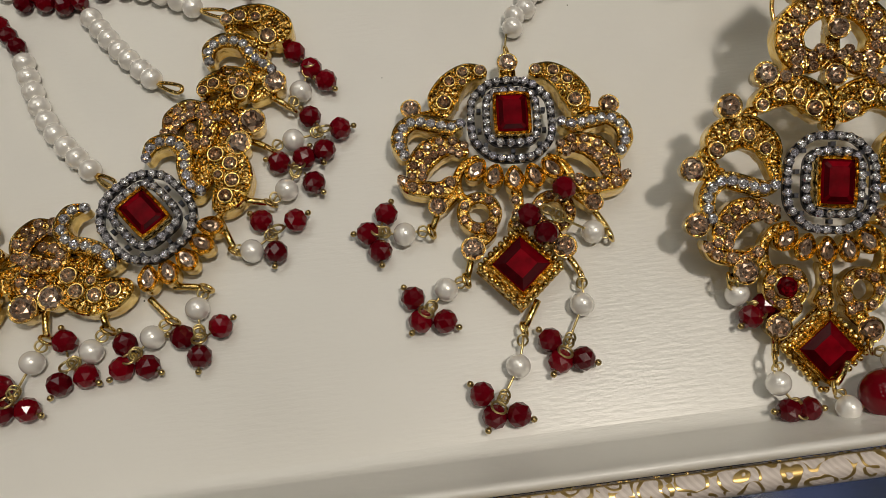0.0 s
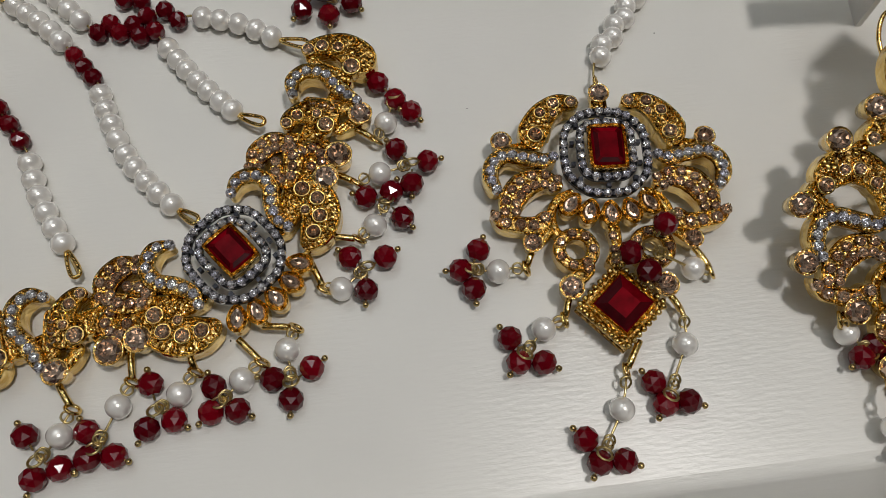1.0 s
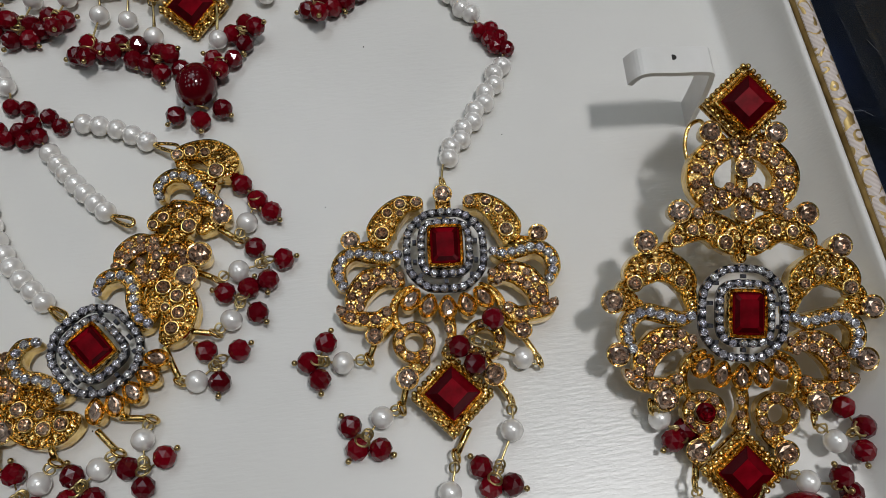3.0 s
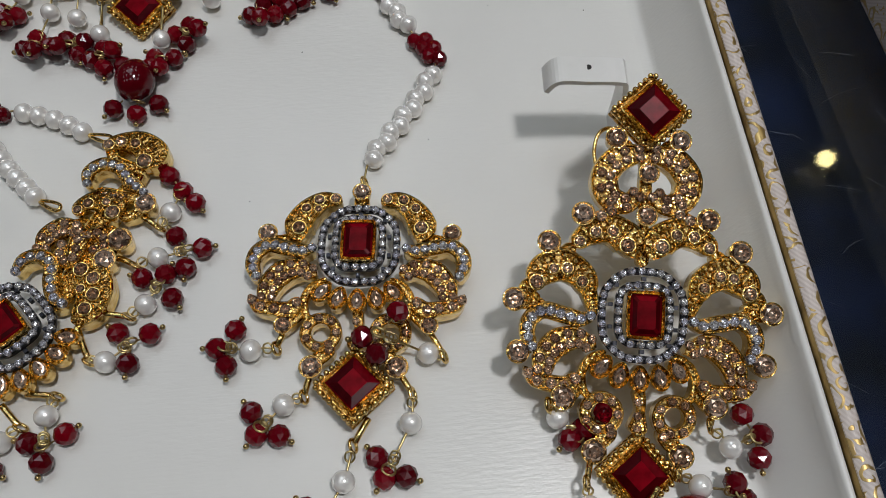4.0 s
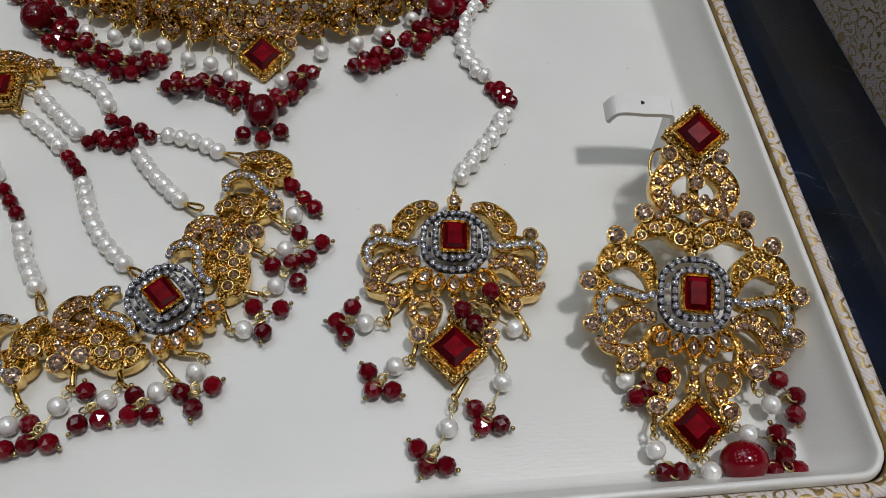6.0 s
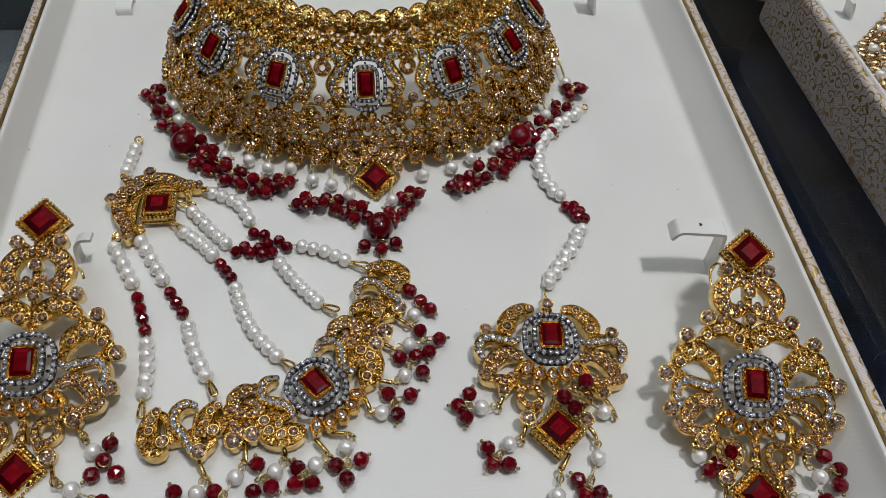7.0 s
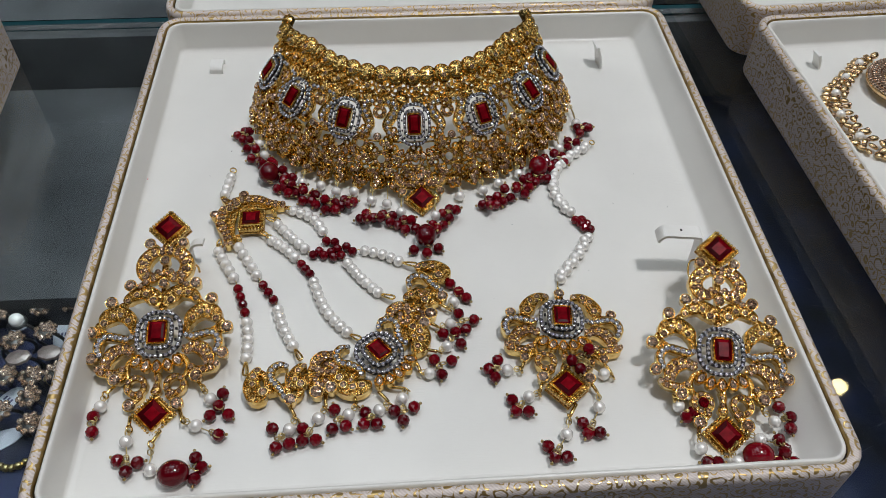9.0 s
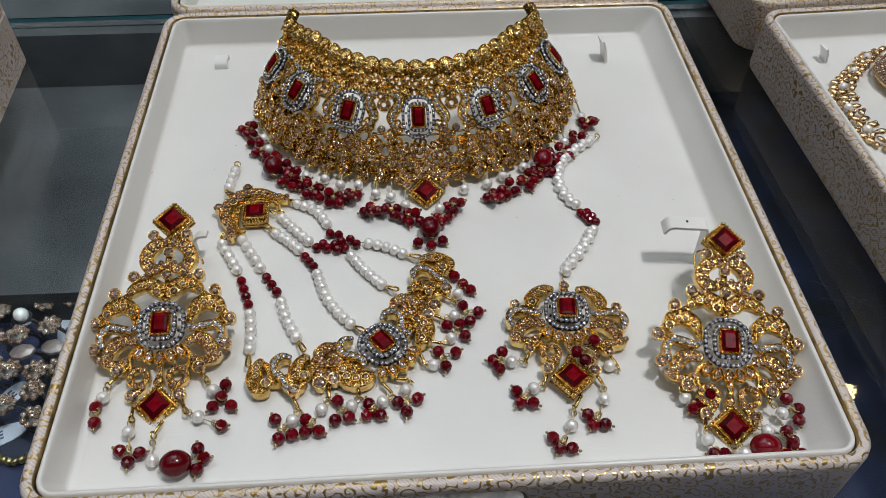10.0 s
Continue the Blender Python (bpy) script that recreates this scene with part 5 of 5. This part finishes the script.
for i in range(25):
    a = -84 + 7 * i
    dip = 0.3 * max(0.0, (abs(a) - 56) / 28)
    part("bud", bud_mesh("big"), None, choker, at=on_choker(a, 1.88 - dip, 20 * (-1) ** i, 1.0, 0.6, flip=i % 2 == 1))
    part("flower", flower_mesh(60 + i % 4), None, choker, at=on_choker(a + 1.5, 1.64 - dip, 150 + 70 * i, 1.05, 0.4))
    ringed_stone(choker, 0, 0, 0, 0.9, at=on_choker(a + 1.5, 1.64 - dip, 0, 1.0, 1.2))
    if i % 2 == 0:
        ringed_stone(choker, 0, 0, 0, 1.0, at=on_choker(a, 1.84 - dip, 0, 1.0, 2.4))
    part("bud", bud_mesh("small"), None, choker, at=on_choker(a + 2.5, 1.44 - dip * 0.7, 40, 1.0, -0.8, flip=i % 2 == 1))
for a in (-65, -40, -13.5, 13.5, 40, 65):
    for s in (-1, 1):
        m = on_choker(a + 3.9 * s, 1.08, 0, 1.02, 0.8)
        pts = mirrored([(-1.2, 7.4), (1.6, 7.0), (2.6, 4.0), (1.0, 0.8), (-0.6, -2.6), (0.6, -6.2)], s)
        scroll(choker, pts, [1.1, 1.9, 2.2, 2.2, 2.0, 1.2], -1.8, 0.2, at=m)
        stones_on(choker, pts, 8, STONE_W, 0.35, 1.0, at=m)
    loop(choker, 0, 0, 0, 2.3, 6, at=on_choker(a, 1.2, 0, 0.9, 0.2))
    cup(choker, 0, 0, 0, 1.0, at=on_choker(a, 0.78, 0, 0.9, 1.4))
    for da, w in ((-5.5, 0.84), (5.5, 0.84), (-6.5, 1.32), (6.5, 1.32), (0, 1.38)):
        m = on_choker(a + da, w, 31 * da + a, 0.9, 0.2)
        part("flower", flower_mesh(20 + int(abs(da))), None, choker, at=m)
        ringed_stone(choker, 0, 0, 0.5, 1.1, at=m)
for w, n in ((0.55, 21), (0.16, 24)):
    for i in range(n):
        part("flower", flower_mesh(40 + i % 3), None, choker, at=on_choker(-82 + 164 * i / (n - 1), w, 47 * i, 1.05, -1.6))
for row, (w, n, span) in enumerate(((0.66, 17, 80), (0.44, 29, 83), (0.26, 30, 83), (0.10, 27, 82))):
    for i in range(n):
        a = -span + 2 * span * i / (n - 1)
        if row == 0 and min(abs(a - g) for g in GEM_ANGLES) < 7:
            continue
        jig = random.uniform(-0.03, 0.03)
        if row in (0, 1) and i % 2 == 0:
            m = on_choker(a, w + jig, random.uniform(-30, 30), 0.92, 0.4)
            part("loop", loop_ring(3.1), None, choker, at=m)
            stones_on(choker, [(3.1 * math.cos(k * math.tau / 10), 3.1 * math.sin(k * math.tau / 10)) for k in range(10)], 5, STONE_C, 0.1, 1.0, closed=True, at=m)
        else:
            m = on_choker(a, w + jig, random.uniform(0, 360), random.uniform(0.85, 1.05), random.uniform(0, 0.8))
            part("flower", flower_mesh(row * 3 + i % 3), None, choker, at=m)
            ringed_stone(choker, 0, 0, 0.5, 1.2, at=m)
            part("stone", STONE_C, None, choker, at=m @ spot(2.2, 0.4, 0.6, 0, 1.1))
            part("stone", STONE_C, None, choker, at=m @ spot(-1.6, 1.6, 0.5, 0, 1.1))
for w, r in ((1.5, 0.6), (0.72, 0.5), (0.34, 0.5), (0.14, 0.5)):
    bm = bmesh.new()
    tube(bm, [choker_point(a, w) * 1.0 + Vector((-2.2 * math.sin(radians(a)), 1.6, -1.6)) for a in range(-84, 85, 6)], r, 6, 2.0)
    part("back_wire", bm, GOLD_PLAIN, choker, smooth=True)
for s in (-1, 1):
    for i in range(3):
        part("bud", bud_mesh("small"), None, choker, at=on_choker(s * (86 + 1.6 * i), 1.5 + 0.09 * i, 60 * i, 1.1, 0.4))
# the point at the front
FRONT = basis((-28.2, 24.0, 4.6), (1, 0, 0), (0, 0.93, 0.37))
square_set(choker, FRONT @ spot(0, 0, 0.4))
loop(choker, 0, 10.5, 0.6, 3.6, 9, at=FRONT)
cup(choker, 0, 10.5, 0.6, 1.0, at=FRONT)
for s in (-1, 1):
    cup(choker, s * 8.4, 3.6, 0.0, 0.9, at=FRONT)
    scroll(choker, mirrored([(3.0, 6.5), (7.0, 7.0), (10.0, 9.5), (11.0, 13.0)], s), [1.2, 1.8, 1.8, 1.2], -2.0, 0.0, at=FRONT)
    stones_on(choker, mirrored([(3.0, 6.5), (7.0, 7.0), (10.0, 9.5), (11.0, 13.0)], s), 6, STONE_C, 0.15, 1.15, at=FRONT)

# the fringe: pearls, red clusters and three large drops
CLUSTERS = [(-111.7, 74.1), (-103.7, 57.9), (-88.3, 38.3), (-79.0, 29.5), (-68.9, 23.4), (-61.4, 24.6), (-52.7, 15.2), (-44.1, 14.6), (-36.4, 10.5), (-16.5, 16.0), (1.7, 20.7), (8.7, 25.0), (17.0, 29.2), (24.8, 36.9), (37.6, 48.6), (52.9, 69.8)]
MORE = [(-107.5, 66.0), (-98.0, 52.0), (-92.0, 44.0), (-84.0, 35.0), (-74.0, 27.0), (-22.0, 8.0), (21.0, 33.0), (31.0, 43.0), (45.0, 59.0)]
PEARLS = [(-103.6, 66.5), (-100.6, 58.5), (-81.9, 38.9), (-73.4, 36.4), (-66.4, 32.2), (-58.3, 31.6), (-50.5, 25.6), (-43.8, 23.3), (-37.7, 17.6), (-22.7, 14.7), (-11.0, 26.4), (-0.3, 29.3), (7.2, 33.6), (17.3, 39.4), (24.5, 42.8), (39.0, 55.9), (50.4, 74.4)]
rnd = random.Random(3)
for x, y in CLUSTERS:
    px, py = min(PEARLS, key=lambda q: (q[0] - x) ** 2 + (q[1] - y) ** 2)
    a = math.degrees(math.asin(max(-0.99, min(0.99, (px + 30.2) / 81.0))))
    hook = choker_point(a, 0.02)
    turn = rnd.uniform(0, math.tau)
    reds = [(x + 3.0 * math.cos(turn + k * math.tau / 4), y + 2.9 * math.sin(turn + k * math.tau / 4), 2.4 + (2.6 if k == 3 else 0.0)) for k in range(4)]
    dangle(choker, Matrix.Identity(4), [tuple(hook), (px, py, 3.0), *reds])
for x, y in MORE:
    turn = rnd.uniform(0, math.tau)
    for k in range(3):
        p = Vector((x + 2.7 * math.cos(turn + k * math.tau / 3), y + 2.7 * math.sin(turn + k * math.tau / 3), 2.6 + 1.6 * (k == 2)))
        part("red_bead", RED, None, choker, at=along(p, p - Vector((x, y, 2.4)), 0.96, k))
        part("head_pin", PIN, None, choker, at=along(p, p - Vector((x, y, 2.2))))
    part("wire_ring", RING, None, choker, at=along((x, y, 4.2), (0.3, 0.5, 0.8)))
for x, y in PEARLS:
    a = math.degrees(math.asin(max(-0.99, min(0.99, (x + 30.2) / 81.0))))
    bm = bmesh.new()
    h = choker_point(a, 0.05)
    tube(bm, [h, h.lerp(Vector((x, y, 3.5)), 0.6) + Vector((0.4, 0, 0.4)), Vector((x, y, 3.5))], 0.22, 6, 0.5)
    part("wire", bm, WIRE, choker, smooth=True)
    if min((x - q[0]) ** 2 + (y - q[1]) ** 2 for q in CLUSTERS) > 60:
        part("pearl", PEARL_BIG, None, choker, at=along((x, y, 2.8), (0.4, 1, 0.1)))
for (x, y), reds in (((-97.1, 44.4), ((-90, 44), (-93, 36), (-101, 51), (-96, 53), (-88, 33))), ((-27.6, 1.4), ((-33, -4.5), (-22.5, -4.0), (-27.5, -6.5), (-25, 7), (-31.5, 8))), ((26.7, 42.0), ((30.5, 36.0), (22.5, 34.5), (33, 45), (19.0, 46.0), (31, 50)))):
    part("red_drop_bead", BIG_RED, None, choker, "large glossy red drop bead", at=along((x, y, 4.8), (0.2, 1, 0.05)))
    for px, py in reds:
        part("red_bead", RED, None, choker, at=along((px, py, 2.4), (px - x, py - y, 0.2)))
        part("head_pin", PIN, None, choker, at=along((px, py, 2.4), (px - x, py - y, 0.1)))
    part("wire_ring", RING, None, choker, at=along((x + 0.8, y - 5.2, 3.6), (0.3, 0.9, 0.4)))

# ---- necklace in the second box ----
neck = thing("necklace", Matrix.Translation((0.192, 0.079, 0)), "pale gold necklace with pearls and a stone-set disc", "necklace")


def neck_at(x, y, z):
    return Vector((x - 200, y - 80, z))


@cached
def leaf_mesh(kind):
    bm = bmesh.new()
    lathe(bm, [(0.0, -1.0), (1.5, -0.6), (1.9, 0.0), (1.3, 0.9), (0.0, 1.3)], 8, sy=1.5)
    return data_of("leaf_drop", bm, PALE_GOLD, True)


PALE_GOLD = shader("pale_gold", (0.85, 0.62, 0.34), 0.24, 1.0)
mottled(PALE_GOLD, 350.0, (0.62, 0.40, 0.18), (0.95, 0.74, 0.44), 3.0, (0.16, 0.3))
rnd = random.Random(12)
EDGE_LINE = [(222.0, 122.0), (205.0, 106.0), (194.0, 94.0), (189.0, 80.0), (188.2, 66.0), (192.0, 54.0), (200.0, 45.0), (212.0, 39.0), (226.0, 36.0)]
for row, (inset, z, n) in enumerate(((0.0, 2.0, 30), (4.5, 3.0, 28), (9.0, 3.8, 24))):
    path, _ = spline([(x + inset, y + 0.1 * inset, z) for x, y in EDGE_LINE], 0.5)
    for i in range(n):
        p = path[int(i / n * (len(path) - 1))][0]
        if row == 1 and i % 4 == 2:
            part("pearl", PEARL_BIG, None, neck, at=along(neck_at(p.x, p.y, 3.6), (0.3, 1, 0)))
        else:
            part("leaf_drop", leaf_mesh(1), None, neck, at=along(neck_at(p.x + rnd.uniform(-0.5, 0.5), p.y, z), (rnd.uniform(-0.3, 0.3), rnd.uniform(-0.4, 0.2), 1), rnd.uniform(0.8, 1.15), rnd.uniform(0, 3)))
            if i % 2:
                part("stone", STONE_C, None, neck, at=along(neck_at(p.x + 1.6, p.y + 0.8, z + 0.9), (0.1, -0.2, 1), 1.2))
for ring, (r, n) in enumerate(((20.0, 58), (17.8, 52), (15.6, 46), (13.4, 38))):
    for i in range(n):
        a = i * math.tau / n
        part("stone", STONE_B, None, neck, at=along(neck_at(237.0 + r * math.cos(a), 96.0 + r * math.sin(a) * 0.95, 6.3 + (0.9, 1.5, 1.5, 0.9)[ring]), (0.3 * math.cos(a) * (1.5 - ring), 0.3 * math.sin(a) * (1.5 - ring), 1), 0.6))
bm = bmesh.new()
lathe(bm, [(20.5, 3.6), (21.0, 5.6), (20.5, 6.6), (17.0, 7.6), (13.0, 6.8), (12.0, 4.0), (0, 3.5)], 40, neck_at(237.0, 96.0, 0))
part("disc", bm, PALE_GOLD, neck, smooth=True)
for i in range(7):
    a, r = i * math.tau / 6, 0.0 if i == 6 else 7.6
    part("pearl", PEARL_BIG, None, neck, at=along(neck_at(237.0 + r * math.cos(a), 96.0 + r * math.sin(a), 5.6), (0, 1, 0.2), 1.9 if i == 6 else 1.3))

# ---- rings and tags under the counter glass ----
SHELF = -82.0


@cached
def ring_band(kind):
    bm = bmesh.new()
    tube(bm, [(7.5 * math.cos(k * math.tau / 12), 0, 7.5 * math.sin(k * math.tau / 12)) for k in range(12)], 0.9, 8, 1.2, True)
    return data_of("band", bm, STEEL if kind else WIRE, True)


@cached
def ring_head(kind):
    bm = bmesh.new()
    if kind == "plate":
        loft(bm, [[Vector((6.2 * q * math.cos(k * math.tau / 8), 4.6 * q * math.sin(k * math.tau / 8), z)) for k in range(8)] for q, z in ((0.8, -1), (1.0, 0), (0.9, 1.2), (0.4, 1.8))])
        return data_of("head", bm, COPPER)
    lathe(bm, [(2.6, -1.2), (4.6, 0.0), (4.2, 1.0), (2.4, 1.8), (0, 2.0)], 14)
    return data_of("head", bm, STEEL, True)


COPPER = shader("rose_plate", (0.42, 0.33, 0.29), 0.3, 0.8)
mottled(COPPER, 300.0, (0.32, 0.25, 0.22), (0.5, 0.4, 0.36), 3.0)
RING_PLACES = [(-237, 41, "pearl"), (-224, 41, "pearl"), (-228, 19, "pearl"), (-219, 28, "gold"), (-206, 30, "gold"), (-227, 8, "pave"), (-213, 13, "pave"), (-238, 6, "pave"), (-222, -2, "plate"), (-208, 0, "plate"), (-234, -9, "pave"), (-225, -12, "pave"), (-213, -13, "pave"), (-202, -11, "gold"), (-211, -24, "pave"), (-207, -38, "pave"), (-222, -31, "pave"), (-240, 24, "pave"), (-247, -4, "pave"), (-240, -22, "pave")]
for x, y, kind in RING_PLACES:
    words = {"pearl": "silver ring with a round pearl on navy velvet", "gold": "gold-toned ring with small stones on navy velvet", "pave": "silver cluster ring full of clear stones on navy velvet", "plate": "ring with an eight-sided rose plate on navy velvet"}
    r = thing("finger_ring", Matrix.Translation((x * K, y * K, (SHELF + 5.5) * K)) @ Matrix.Rotation(rnd.uniform(-0.5, 0.5), 4, "Z"), words[kind], "ring", "rings in the counter")
    part("band", ring_band(kind != "gold"), None, r)
    if kind == "pearl":
        part("pearl", PEARL_BIG, None, r, at=along((0, 0, 9.6), (0, 1, 0), 1.6))
    part("head", ring_head("plate" if kind == "plate" else "round"), None, r, at=spot(0, 0, 7.4))
    if kind in ("pave", "gold"):
        for i in range(13):
            a = i * math.tau / 8
            q = 0 if i == 12 else (4.4 if i < 8 else 2.2)
            part("stone", STONE_B, None, r, at=along((q * math.cos(a), q * math.sin(a), 9.6 - 0.06 * q * q), (0.12 * q * math.cos(a), 0.12 * q * math.sin(a), 1), 0.85))
for x, y, w, l, turn in ((-248.0, 35.0, 4.0, 10.0, -40), (-232.0, 30.0, 4.0, 9.0, -35), (-211.0, 20.0, 4.5, 10.0, 5), (-227.0, -17.0, 4.5, 8.0, -35), (-226.0, -39.0, 5.0, 12.0, -65)):
    tag = thing("price_tag", Matrix.Translation((x * K, y * K, SHELF * K)) @ Matrix.Rotation(radians(turn), 4, "Z"), "small white paper price tag with pen marks", "tag", "tags in the counter")
    bm = bmesh.new()
    lathe(bm, [(1.0, 0.1), (1.0, 0.5)], 18, sx=w, sy=l)
    part("card", bm, TAG, tag)
    for k in range(3):
        bm = bmesh.new()
        block(bm, -2.6 + 1.8 * k, -1.6 + 1.8 * k, -1.2, 1.2, 0.5, 0.56)
        part("pen_mark", bm, INK, tag)
chain = thing("bracelet", Matrix.Translation((-0.220, -0.050, SHELF * K)), "twisted gold-toned bracelet on navy velvet", "bracelet")
for i in range(15):
    bm = bmesh.new()
    ball(bm, (-18 + 2.6 * i, 3.5 * math.sin(i * 0.55), 2.2), 1.9, 8, 5)
    part("link", bm, WIRE, chain)

# ---- small marks on the lining ----
bm = bmesh.new()
lathe(bm, [(0.7, 0.0), (0.6, 0.06)], 7, sy=1.7)
mark = part("pen_spot", bm, STAIN, inside, "small pink pen mark", at=spot(-153.6, 48.0, 0.6, 15))

rnd = random.Random(8)
bm = bmesh.new()
for k in range(26):
    x, y = rnd.uniform(-140, 95), rnd.uniform(-100, 140)
    lathe(bm, [(rnd.uniform(0.12, 0.3), 0.02), (0.1, 0.12)], 5, (x, y, 0.0), sy=rnd.uniform(0.7, 1.6))
tagged(part("lint", bm, DARK), "tiny dark specks of lint on the cream pad", "lint", kind="stuff")
